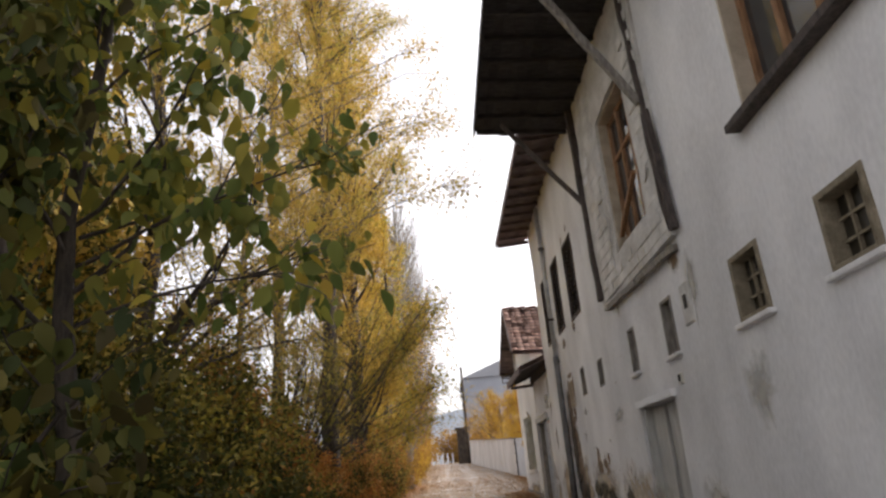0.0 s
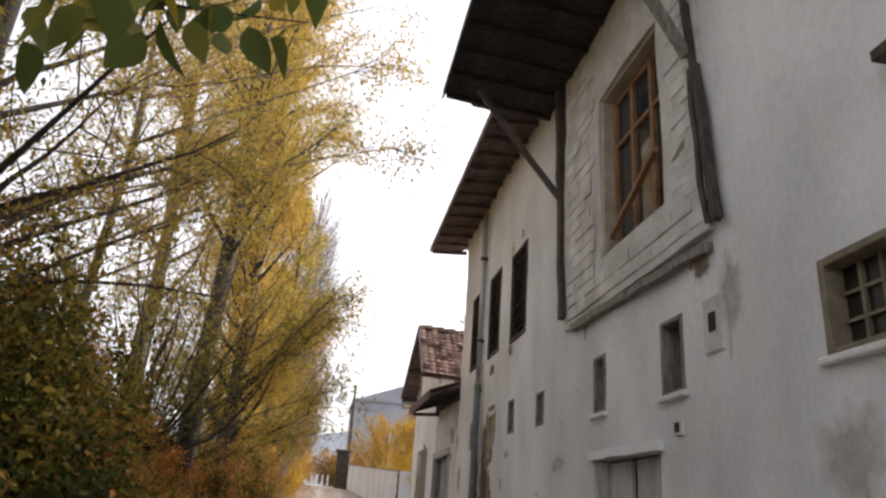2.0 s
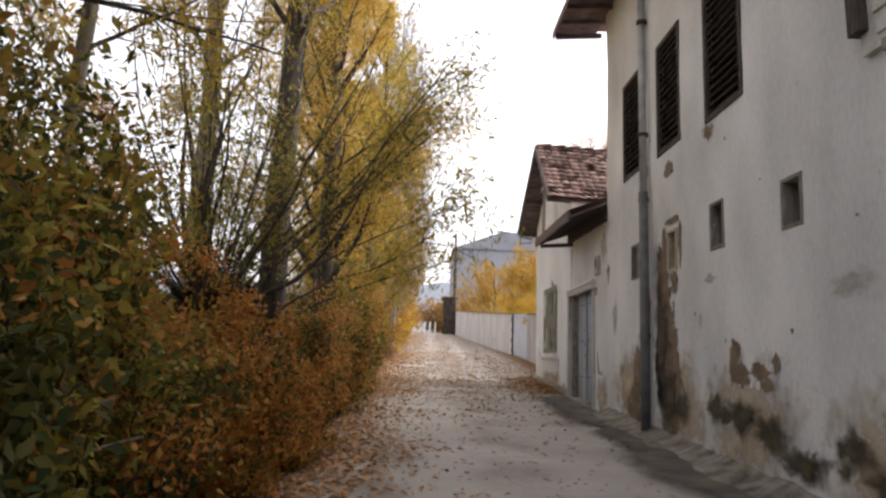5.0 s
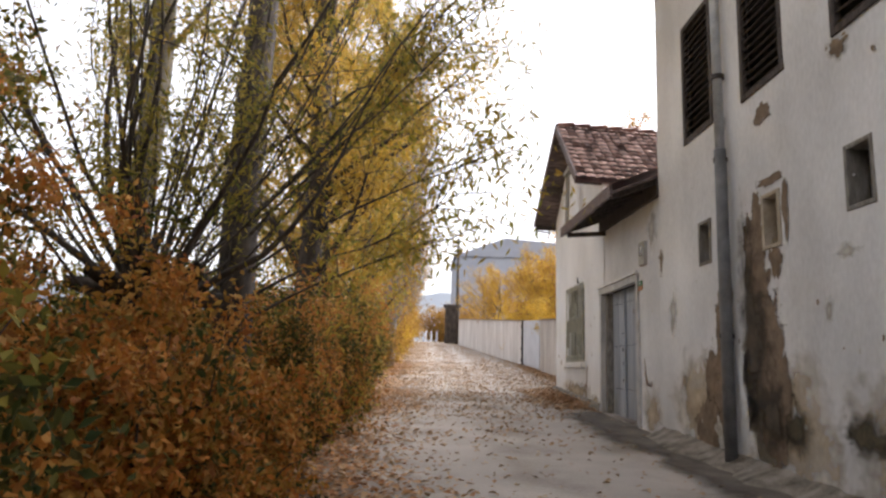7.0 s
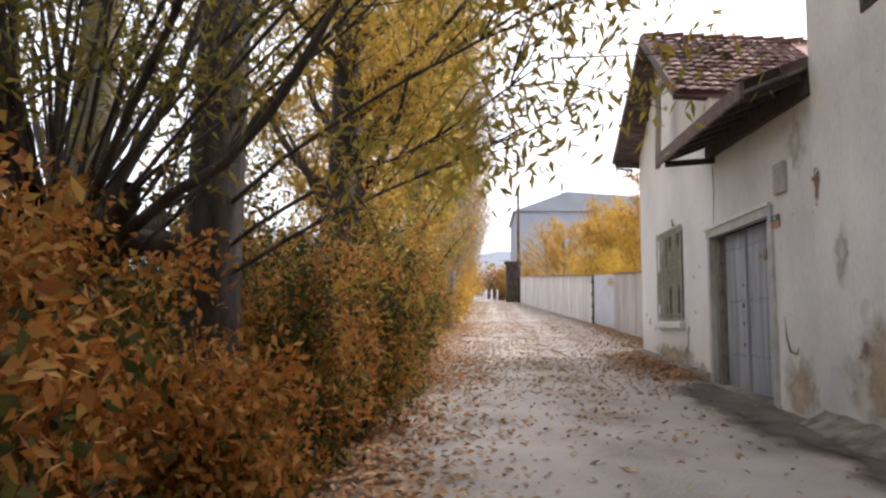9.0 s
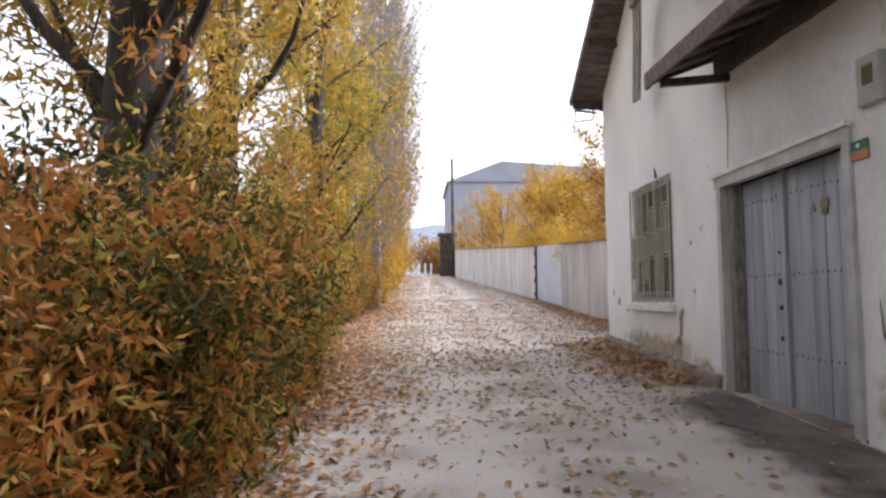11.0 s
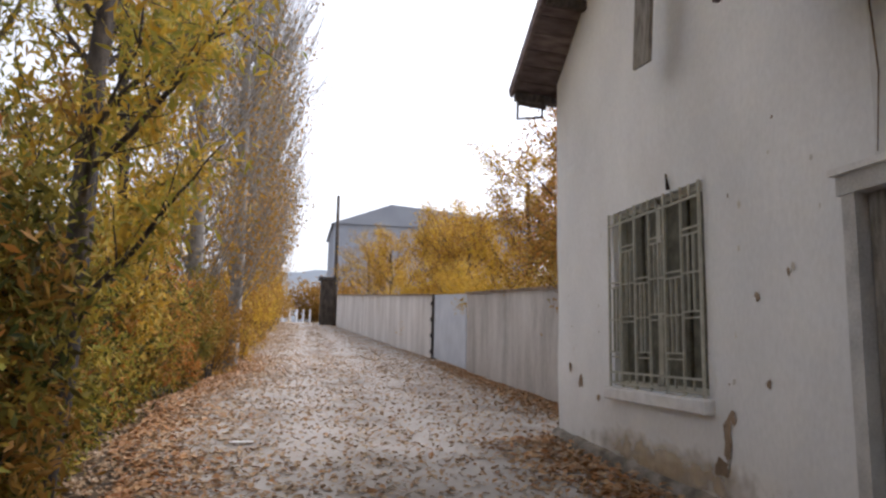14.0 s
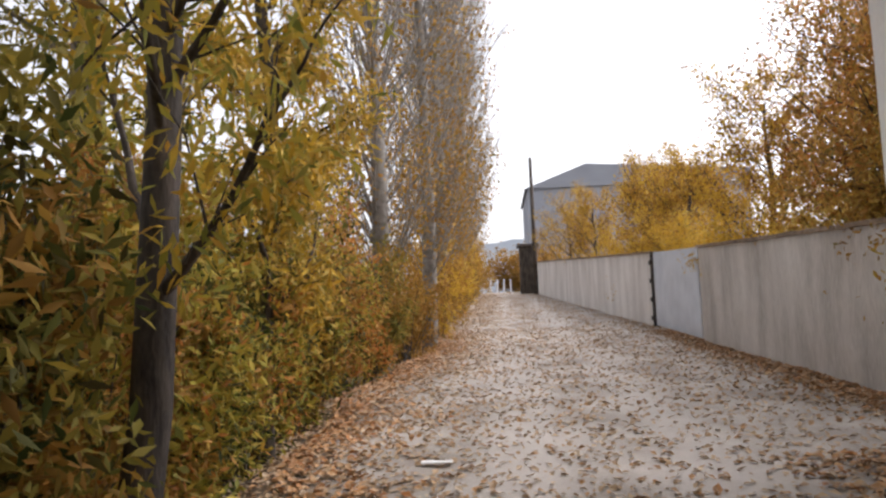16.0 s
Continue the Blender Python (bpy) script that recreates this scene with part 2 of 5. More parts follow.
L_RUST = leafy("leaves_rust", [(0.44, 0.15, 0.03), (0.57, 0.26, 0.055), (0.25, 0.085, 0.025), (0.60, 0.36, 0.10), (0.50, 0.185, 0.04)])
L_LIME = leafy("leaves_yellow_green", [(0.44, 0.36, 0.05), (0.28, 0.28, 0.05), (0.56, 0.40, 0.06), (0.19, 0.21, 0.045), (0.50, 0.31, 0.05)])
L_BROWN = leafy("leaves_ochre", [(0.34, 0.18, 0.04), (0.46, 0.27, 0.05), (0.22, 0.12, 0.03), (0.40, 0.20, 0.04), (0.20, 0.16, 0.04)])
L_GREEN = leafy("leaves_green", [(0.085, 0.12, 0.028), (0.14, 0.18, 0.045), (0.27, 0.25, 0.05), (0.10, 0.14, 0.045)])
# near-black leaf colour that paints shade into dense foliage
L_SHADE = leafy("leaves_shade", [(0.03, 0.045, 0.012), (0.07, 0.08, 0.02), (0.14, 0.12, 0.025), (0.05, 0.04, 0.015)])
L_FALLEN = leafy("fallen_leaves", [(0.30, 0.18, 0.09), (0.50, 0.38, 0.25), (0.38, 0.20, 0.08), (0.58, 0.47, 0.34), (0.24, 0.12, 0.05)], trans=0.1)
L_EDGE = leafy("orange_fallen_leaves", [(0.46, 0.21, 0.075), (0.55, 0.34, 0.17), (0.34, 0.14, 0.05), (0.60, 0.42, 0.25), (0.42, 0.18, 0.06)], trans=0.1)


# ---- geometry helpers ----
def part(name, bm, mat, parent=None, label="", smooth=False):
    me = bpy.data.meshes.new(name)
    bm.to_mesh(me)
    bm.free()
    me.materials.append(mat)
    if smooth:
        me.shade_smooth()
    ob = new(name, me)
    if parent:
        ob.parent = parent
    return tagged(ob, label)


def raw(name, verts, faces, mat, parent=None, smooth=False):
    me = bpy.data.meshes.new(name)
    me.from_pydata(verts, [], faces)
    me.materials.append(mat)
    me.update()
    if smooth:
        me.shade_smooth()
    ob = new(name, me)
    if parent:
        ob.parent = parent
    return ob


def box(bm, x0, x1, y0, y1, z0, z1, m=None):
    v = [bm.verts.new((x, y, z)) for x in (x0, x1) for y in (y0, y1) for z in (z0, z1)]
    if m is not None:
        for q in v:
            q.co = m @ q.co
    f = [(0, 1, 3, 2), (4, 6, 7, 5), (0, 4, 5, 1), (2, 3, 7, 6), (0, 2, 6, 4), (1, 5, 7, 3)]
    return [bm.faces.new([v[i] for i in q]) for q in f]


def bevelled(bm, w=0.01):
    bmesh.ops.bevel(bm, geom=bm.edges[:], offset=w, segments=1, affect="EDGES")
    return bm


def road_z(y):
    """Height of the lane, which climbs ever more steeply."""
    y = min(max(y, -40.0), 75.0)
    def bend(u, w=7.0):
        return 0.0 if u < -w else u if u > w else (u + w) ** 2 / (4 * w)
    return 0.60 + 0.035 * y + 0.018 * bend(y - 28) + 0.012 * bend(y - 41)


def ground_z(x, y):
    """Height of the ground: the lane, a bank and a lower strip under the trees."""
    z = road_z(y)
    edge = lane_edge(y)
    if x < edge:
        z -= 0.35 * min(1.0, (edge - x) / 1.2)
    z += 0.03 * noise.noise(Vector((x * 0.7, y * 0.7, 0))) + 0.012 * noise.noise(Vector((x * 3, y * 3, 4)))
    return z


def noisy_wall(name, mat, x, thick, y0, y1, z0, z1, holes, step=0.22, amp=0.02, seed=0.0, top=None, slope=0.0):
    """A plastered wall along y, front face towards -x, with openings cut through; x shifts with y by slope."""
    def lines(a, b, cuts):
        s = {a, b, *[c for c in cuts if a < c < b]}
        k = int((b - a) / step)
        for i in range(1, k):
            c = a + (b - a) * i / k
            if min(abs(c - q) for q in s) > step * 0.4:
                s.add(c)
        return sorted(s)
    ys = lines(y0, y1, [c for h in holes for c in h[:2]])
    zs = lines(z0, z1, [c for h in holes for c in h[2:4]])
    verts, faces, idx = [], [], {}

    def vert(i, j, back):
        k = (i, j, back)
        if k not in idx:
            y, z = ys[i], zs[j]
            if top and j == len(zs) - 1:
                z = top(y)
            xx = x + slope * (y - y0)
            d = amp * noise.noise(Vector((y * 0.8, z * 0.8, seed))) + amp * 0.35 * noise.noise(Vector((y * 3.1, z * 3.1, seed + 5)))
            idx[k] = len(verts)
            verts.append((xx + (thick if back else d), y, z))
        return idx[k]

    def solid(i, j):
        if not (0 <= i < len(ys) - 1 and 0 <= j < len(zs) - 1):
            return False
        cy, cz = (ys[i] + ys[i + 1]) / 2, (zs[j] + zs[j + 1]) / 2
        return not any(h[0] < cy < h[1] and h[2] < cz < h[3] for h in holes)
    for i in range(len(ys) - 1):
        for j in range(len(zs) - 1):
            if not solid(i, j):
                continue
            a = [vert(i, j, 0), vert(i + 1, j, 0), vert(i + 1, j + 1, 0), vert(i, j + 1, 0)]
            b = [vert(i, j, 1), vert(i + 1, j, 1), vert(i + 1, j + 1, 1), vert(i, j + 1, 1)]
            faces.append((a[0], a[3], a[2], a[1]))
            faces.append(tuple(b))
            for di, dj, e in ((0, -1, (0, 1)), (1, 0, (1, 2)), (0, 1, (2, 3)), (-1, 0, (3, 0))):
                if not solid(i + di, j + dj):
                    p, q = e
                    faces.append((a[p], a[q], b[q], b[p]))
    return raw(name, verts, faces, mat)


def leaf_mesh(name, pts, size, mat, parent=None, aspect=0.5, droop=0.3, seed=1, full=False):
    """Many single folded leaves at the points given."""
    rng = np.random.default_rng(seed)
    n = len(pts)
    d = rng.normal(size=(n, 3))
    d[:, 2] -= droop * 2
    d /= np.linalg.norm(d, axis=1)[:, None]
    s = rng.normal(size=(n, 3))
    s -= d * (s * d).sum(1)[:, None]
    s /= np.linalg.norm(s, axis=1)[:, None]
    nn = np.cross(d, s)
    L = size * rng.uniform(0.6, 1.3, n)[:, None]
    w = L * aspect * 0.5
    if full:
        prof = ((0.0, 0.0), (0.12, 0.62), (0.32, 1.0), (0.58, 0.86), (0.82, 0.42), (1.0, 0.0))
        rows = [pts + d * L * a - nn * L * 0.16 * a * a for a, q in prof]
        cols = [rows[0]] + [x for (a, q), r in list(zip(prof, rows))[1:5] for x in (r + s * w * q + nn * w * q * 0.3, r, r - s * w * q + nn * w * q * 0.3)] + [rows[5]]
        v = np.stack(cols, axis=1).reshape(-1, 3)
        loc = [(0, 1, 2), (0, 2, 3)]
        for k in (1, 4, 7):
            loc += [(k, k + 3, k + 4), (k, k + 4, k + 1), (k + 1, k + 4, k + 5), (k + 1, k + 5, k + 2)]
        loc += [(10, 13, 11), (11, 13, 12)]
        base = np.arange(n) * 14
    else:
        v = np.stack([pts, pts + d * L * 0.42 + s * w + nn * w * 0.35, pts + d * L, pts + d * L * 0.42 - s * w + nn * w * 0.35], axis=1).reshape(-1, 3)
        loc = [(0, 1, 2), (0, 2, 3)]
        base = np.arange(n) * 4
    tri = np.concatenate([base[:, None] + np.array(q)[None, :] for q in loc], axis=1).reshape(-1)
    nf = len(loc)
    me = bpy.data.meshes.new(name)
    me.vertices.add(len(v))
    me.vertices.foreach_set("co", v.astype(np.float32).ravel())
    me.loops.add(len(tri))
    me.loops.foreach_set("vertex_index", tri.astype(np.int32))
    me.polygons.add(n * nf)
    me.polygons.foreach_set("loop_start", (np.arange(n * nf) * 3).astype(np.int32))
    me.polygons.foreach_set("loop_total", np.full(n * nf, 3, np.int32))
    me.update(calc_edges=True)
    me.materials.append(mat)
    ob = new(name, me)
    if parent:
        ob.parent = parent
    return ob


# ---- ground ----
def ground():
    xs = sorted({*np.linspace(-8, 6, 71).tolist(), -400, -150, -60, -30, -16, 8, 14, 30, 60, 150, 400})
    ys = sorted({*np.linspace(-4, 50, 190).tolist(), -300, -100, -40, -15, 55, 60, 70, 80, 90, 120, 200, 500, 900})
    verts = [(x, y, ground_z(x, y)) for y in ys for x in xs]
    w = len(xs)
    faces = [(j * w + i, j * w + i + 1, (j + 1) * w + i + 1, (j + 1) * w + i) for j in range(len(ys) - 1) for i in range(w - 1)]
    ob = raw("ground", verts, faces, M_DIRT, smooth=True)
    share = [min(1.0, max(0.0, (lane_edge(y) - x + 0.05) / 0.5)) for x, y, z in verts]
    ob.data.attributes.new("bank", "FLOAT", "POINT").data.foreach_set("value", share)
    return tagged(ob, "packed earth lane strewn with fallen leaves", "ground", kind="structure")


def lane_edge(y):
    return -1.25 - 0.4 * min(1.0, max(0.0, (y - 23) / 4)) + 0.25 * math.sin(y * 0.55) + 0.12 * math.sin(y * 1.7 + 1)


ground()


# ---- walls of the houses ----
HX, GX = 3.05, 3.12


def wall_off(y, z, seed, amp=0.02):
    return amp * noise.noise(Vector((y * 0.8, z * 0.8, seed))) + amp * 0.35 * noise.noise(Vector((y * 3.1, z * 3.1, seed + 5)))


layers = itertools.count()


def blotch(name, mat, parent, x, seed, cy, cz, ry, rz, lift=0.005, rough=0.45, tilt=0.0):
    """An irregular patch that follows the plaster's surface and fades towards its rim."""
    n, rings = 44, 4
    lift += 0.0001 * (next(layers) % 90)
    verts, faces, fade = [(x + wall_off(cy, cz, seed) - lift, cy, cz)], [], [1.0]
    for k in range(1, rings + 1):
        for i in range(n):
            a = 2 * math.pi * i / n
            p = Vector((math.cos(a) * 1.3 + cy * 3.7, math.sin(a) * 1.3 + cz * 2.9, seed))
            r = (k / rings) * (1 + rough * noise.noise(p) + rough * 0.5 * noise.noise(p * 3.3) + 0.12 * noise.noise(p * 9))
            y, z = cy + ry * r * math.cos(a) + tilt * rz * r * math.sin(a), cz + rz * r * math.sin(a)
            verts.append((x + wall_off(y, z, seed) - lift, y, z))
            fade.append(1 - k / rings)
    for i in range(n):
        j = (i + 1) % n
        faces.append((0, 1 + j, 1 + i))
        for k in range(rings - 1):
            a, b = 1 + k * n, 1 + (k + 1) * n
            faces.append((a + i, a + j, b + j, b + i))
    ob = raw(name, verts, faces, mat, parent)
    ob.data.attributes.new("fade", "FLOAT", "POINT").data.foreach_set("value", fade)
    return ob


SMALL = [("w1", 4.40, 5.03, 3.21, 3.82), ("w2", 6.05, 6.69, 3.22, 3.86), ("w3", 8.49, 8.92, 3.30, 4.00), ("w4", 10.28, 10.63, 3.35, 4.01),
         ("w5", 12.56, 12.93, 3.47, 3.95), ("w6", 14.18, 14.56, 3.52, 4.07), ("w7", 17.29, 17.66, 3.50, 4.05), ("w8", 15.64, 16.0, 3.43, 4.0)]
TALL = [(13.62, 14.62, 5.06, 6.70), (15.42, 16.34, 5.13, 6.80), (17.10, 18.05, 5.18, 6.85)]
BAY = (8.62, 10.25, 5.12, 7.3)
UPPER = (3.95, 5.68, 4.86, 6.9)
DOOR_A = (9.03, 10.64, 0.5, 2.86)
holes = [q[1:] for q in SMALL] + TALL + [BAY, UPPER, DOOR_A]
house = tagged(noisy_wall("wall_house", M_PLASTER, HX, 0.45, -6, 19.14, 0.2, 8.75, holes, step=0.2), "tall whitewashed plaster house wall with peeling patches", "wall", kind="structure")
bm = bmesh.new()
box(bm, HX + 0.45, 9.0, 18.7, 19.14, 0.2, 8.75)
box(bm, 8.6, 9.0, -6, 18.7, 0.2, 8.75)
box(bm, HX + 0.45, 9.0, -6.0, -5.6, 0.2, 8.75)
part("wall_house_side", bm, M_PLASTER, house)
bm = bmesh.new()
box(bm, 4.6, 4.7, -5.6, 18.7, 0.2, 8.7)
box(bm, HX + 0.46, 4.6, -5.6, 18.7, 4.3, 4.4)
part("inner_partition", bm, M_INSIDE, house)

# peeled and stained places on the house wall
S0 = 0.0


def peeled(root, x, seed, cy, cz, ry, rz):
    """Bare adobe with a dirty rim of thinned plaster and flecks round it."""
    blotch("dirty_rim", F_DAMP, root, x, seed, cy, cz, ry * 2.0 + 0.05, rz * 2.0 + 0.05, 0.004, 0.5)
    blotch("peeled_patch", F_ADOBE, root, x, seed, cy, cz, ry * 1.6, rz * 1.6, 0.008, 0.6)
    for _ in range(4):
        a, q = rk.uniform(0, 6.28), rk.uniform(1.1, 1.7)
        blotch("fleck", M_ADOBE, root, x, seed, cy + ry * q * math.cos(a), cz + rz * q * math.sin(a), rk.uniform(0.01, 0.035), rk.uniform(0.01, 0.03), 0.009, 0.6)


rk = random.Random(4)
# yellowed rising damp along the foot, with mossy black stains over it
for cy, cz, ry, rz in ((11.4, 1.5, 2.1, 1.15), (13.7, 1.6, 2.0, 1.2), (15.6, 1.7, 1.5, 1.3), (17.8, 1.8, 1.5, 1.2)):
    blotch("rising_damp", F_OCHRE, house, HX, S0, cy, cz, ry, rz, 0.003, 0.35)
for cy, cz, ry, rz in ((13.98, 2.25, 0.15, 0.2), (13.8, 2.12, 0.16, 0.12), (13.45, 2.18, 0.24, 0.08), (13.12, 2.25, 0.08, 0.1), (13.3, 2.06, 0.13, 0.11)):
    blotch("peeled_patch", F_ADOBE, house, HX, S0, cy, cz, ry * 1.6, rz * 1.6, 0.008, 0.6)
for cy, cz, ry, rz in ((13.9, 1.72, 0.75, 0.34), (13.3, 1.62, 0.7, 0.34), (14.5, 1.72, 0.6, 0.3), (12.0, 1.62, 0.5, 0.3), (11.5, 1.4, 0.7, 0.3), (12.7, 1.4, 0.8, 0.3), (15.5, 1.7, 0.42, 0.42)):
    blotch("mossy_stain", F_MOSS, house, HX, S0, cy, cz, ry, rz, 0.006, 0.5)
# worn brown strip beside the downpipe and crumbled render further on
for cy, cz, ry, rz in ((16.15, 2.95, 0.5, 1.7), (15.95, 2.1, 0.6, 1.2), (17.0, 2.6, 0.4, 1.35), (17.15, 2.0, 0.55, 0.95), (17.55, 1.6, 0.6, 0.5), (15.78, 3.3, 0.17, 0.33), (15.9, 4.86, 0.27, 0.2), (15.55, 3.75, 0.11, 0.48), (15.82, 4.12, 0.4, 0.1)):
    blotch("peeled_patch", F_ADOBE, house, HX, S0, cy, cz, ry, rz, 0.007, 0.5)
blotch("water_streak", F_SOOT, house, HX, S0, 16.3, 2.6, 0.48, 2.1, 0.012, 0.3, 0.1)
blotch("water_streak", F_SOOT, house, HX, S0, 15.95, 1.8, 0.5, 0.6, 0.0125, 0.5)
for cy, cz, ry, rz in ((7.72, 3.95, 0.3, 0.75), (14.6, 3.2, 0.35, 0.12), (14.9, 2.75, 0.16, 0.2), (18.6, 3.0, 0.3, 0.5), (11.9, 2.9, 0.5, 0.2), (10.9, 4.55, 0.2, 0.4), (6.6, 2.6, 0.5, 0.6), (8.2, 1.6, 0.7, 0.5), (16.9, 5.05, 0.3, 0.25)):
    blotch("grey_stain", F_DAMP, house, HX, S0, cy, cz, ry, rz, 0.0035)
for cy, cz, ry, rz in ((19.05, 3.75, 0.05, 0.16), (14.6, 6.85, 0.05, 0.09), (13.9, 6.9, 0.03, 0.06), (14.55, 4.95, 0.1, 0.1), (18.27, 2.08, 0.06, 0.08), (8.1, 4.35, 0.14, 0.1)):
    peeled(house, HX, S0, cy, cz, ry, rz)
rk = random.Random(4)
for _ in range(30):
    blotch("chipped_spot", rk.choice((M_ADOBE, M_INFILL, M_DAMP)), house, HX, S0, rk.uniform(10.8, 19), rk.uniform(1.6, 5.0), rk.uniform(0.008, 0.028), rk.uniform(0.008, 0.03), 0.005, 0.6)


def window_thing(name, label, y0, y1, z0, z1, x=HX, mat=M_FRAME, bars=(2, 3), depth=0.12, glass=M_GLASS, sill=True, surround=0.05):
    """A small recessed window: frame, pane, glazing bars, sill."""
    root = tagged(new(name), label, "window")
    root.location = (x, (y0 + y1) / 2, z0)
    inv = Matrix.Translation(-Vector(root.location))
    w, d = surround, depth
    for nm, a in (("frame_side", (y0, y0 + w, z0, z1)), ("frame_side", (y1 - w, y1, z0, z1)), ("frame_rail", (y0 + w, y1 - w, z1 - w, z1)), ("frame_rail", (y0 + w, y1 - w, z0, z0 + w))):
        bm = bmesh.new()
        box(bm, x - 0.015, x + d, *a, m=inv)
        part(nm, bevelled(bm, 0.006), mat, root)
    bm = bmesh.new()
    box(bm, x + d - 0.01, x + d, y0 + w, y1 - w, z0 + w, z1 - w, m=inv)
    part("pane", bm, glass, root)
    for i in range(1, bars[0]):
        yy = y0 + w + (y1 - y0 - 2 * w) * i / bars[0]
        bm = bmesh.new()
        box(bm, x + d - 0.045, x + d - 0.012, yy - 0.012, yy + 0.012, z0 + w, z1 - w, m=inv)
        part("glazing_bar", bm, mat, root)
    for i in range(1, bars[1]):
        zz = z0 + w + (z1 - z0 - 2 * w) * i / bars[1]
        bm = bmesh.new()
        box(bm, x + d - 0.04, x + d - 0.014, y0 + w, y1 - w, zz - 0.011, zz + 0.011, m=inv)
        part("glazing_bar", bm, mat, root)
    if sill:
        bm = bmesh.new()
        box(bm, x - 0.06, x + 0.05, y0 - 0.05, y1 + 0.05, z0 - 0.045, z0 + 0.005, m=inv)
        part("sill", bevelled(bm, 0.01), M_WHITE, root, "whitewashed sill")
    return root


for nm, y0, y1, z0, z1 in SMALL:
    big = nm in ("w1", "w2")
    window_thing("window_small", "small barred window with ochre timber frame in white wall" if big else "small deep-set window with weathered frame in white wall",
                 y0, y1, z0, z1, mat=M_SURROUND if big else M_REVEAL if nm == "w8" else M_GREYWOOD, bars=(3, 3) if big else (2, 1), depth=0.14 if big else 0.18, surround=0.055 if big else 0.04, sill=nm in ("w1", "w2", "w3", "w4"), glass=M_DUSTY)


def shutter(y0, y1, z0, z1):
    """A tall opening with a slatted shutter."""
    root = tagged(new("louvred_shutter"), "tall dark weathered louvred shutter closing an upper window", "shutter", "upper shutters")
    root.location = (HX, (y0 + y1) / 2, z0)
    inv = Matrix.Translation(-Vector(root.location))
    for a in ((y0, y0 + 0.07, z0, z1), (y1 - 0.07, y1, z0, z1), (y0 + 0.07, y1 - 0.07, z0, z0 + 0.07), (y0 + 0.07, y1 - 0.07, z1 - 0.07, z1)):
        bm = bmesh.new()
        box(bm, HX - 0.02, HX + 0.06, *a, m=inv)
        part("frame_board", bevelled(bm, 0.006), M_DARKWOOD, root)
    bm = bmesh.new()
    box(bm, HX + 0.1, HX + 0.12, y0, y1, z0, z1, m=inv)
    part("backing", bm, M_INSIDE, root)
    n = int((z1 - z0 - 0.14) / 0.095)
    for i in range(n):
        z = z0 + 0.07 + (i + 0.5) * (z1 - z0 - 0.14) / n
        bm = bmesh.new()
        box(bm, -0.045, 0.045, y0 + 0.07 - root.location.y, y1 - 0.07 - root.location.y, -0.008, 0.008, m=pose(0.035, 0, z - z0, 0, -38, 0))
        part("slat", bm, M_DARKWOOD, root)


for q in TALL:
    shutter(*q)

# bay with bare infill between two posts
bay = tagged(new("timber_bay"), "half-timbered upper bay with bare rough infill and dark posts", "bay")
bay.location = (HX, 9.6, 4.45)
BI = Matrix.Translation(-Vector(bay.location))
holes_b = [BAY]
ob = noisy_wall("infill", M_INFILL, HX - 0.06, 0.055, 7.85, 11.55, 4.55, 8.4, holes_b, step=0.12, amp=0.03, seed=3.0)
ob.data.transform(BI)
ob.parent = bay


def beam(name, a, b, w, h, mat, parent, wobble=0.0):
    """A squared timber from a to b, slightly irregular."""
    a, b = Vector(a), Vector(b)
    d = b - a
    q = d.to_track_quat("Z", "Y").to_matrix().to_4x4()
    bm = bmesh.new()
    k = max(2, int(d.length / 0.35))
    rows = []
    for i in range(k + 1):
        o = Vector((rk.uniform(-1, 1), rk.uniform(-1, 1), 0)) * wobble
        s = 1 + rk.uniform(-1, 1) * wobble * 3
        rows.append([bm.verts.new(a + q @ (Vector((sx * w / 2 * s, sy * h / 2 * s, d.length * i / k)) + o)) for sx, sy in ((-1, -1), (1, -1), (1, 1), (-1, 1))])
    for r0, r1 in zip(rows, rows[1:]):
        for i in range(4):
            bm.faces.new((r0[i], r0[(i + 1) % 4], r1[(i + 1) % 4], r1[i]))
    bm.faces.new(rows[0][::-1])
    bm.faces.new(rows[-1])
    if parent:
        bmesh.ops.translate(bm, verts=bm.verts, vec=-Vector(parent.location))
    return part(name, bm, mat, parent)


beam("post", (HX - 0.07, 7.70, 4.57), (HX - 0.07, 8.15, 8.4), 0.075, 0.075, M_DARKWOOD, bay, 0.012)
beam("post", (HX - 0.07, 7.86, 4.6), (HX - 0.09, 7.95, 6.2), 0.05, 0.05, M_DARKWOOD, bay, 0.012)
beam("post", (HX - 0.07, 11.52, 4.72), (HX - 0.07, 11.75, 8.4), 0.15, 0.14, M_DARKWOOD, bay, 0.012)
for ya, yb in ((7.9, 8.75), (8.78, 9.5), (9.55, 10.5), (10.52, 11.3)):
    za, zb = 4.42 + (ya - 7.9) * 0.03, 4.42 + (yb - 7.9) * 0.03
    beam("sill_beam", (HX - 0.045, ya, za), (HX - 0.045, yb, zb), 0.08, 0.085, M_GREYWOOD, bay, 0.022)
beam("brace", (HX - 0.1, 11.62, 6.5), (1.75, 12.05, 8.4), 0.085, 0.085, M_DARKWOOD, bay, 0.008)
beam("brace", (HX - 0.1, 7.95, 6.35), (1.75, 7.95, 8.38), 0.085, 0.085, M_GREYWOOD, bay, 0.008)
for i in range(12):
    y, z = rk.uniform(8, 11.4), rk.uniform(4.7, 8.0)
    if BAY[0] - 0.3 < y < BAY[1] + 0.3 and z > BAY[2] - 0.15:
        continue
    blotch("loose_plaster", rk.choice((M_INFILL, M_PLASTER, M_DAMP)), bay, HX - 0.085, 3.0, y, z, rk.uniform(0.06, 0.18), rk.uniform(0.05, 0.1), 0.006, 0.5).data.transform(BI)

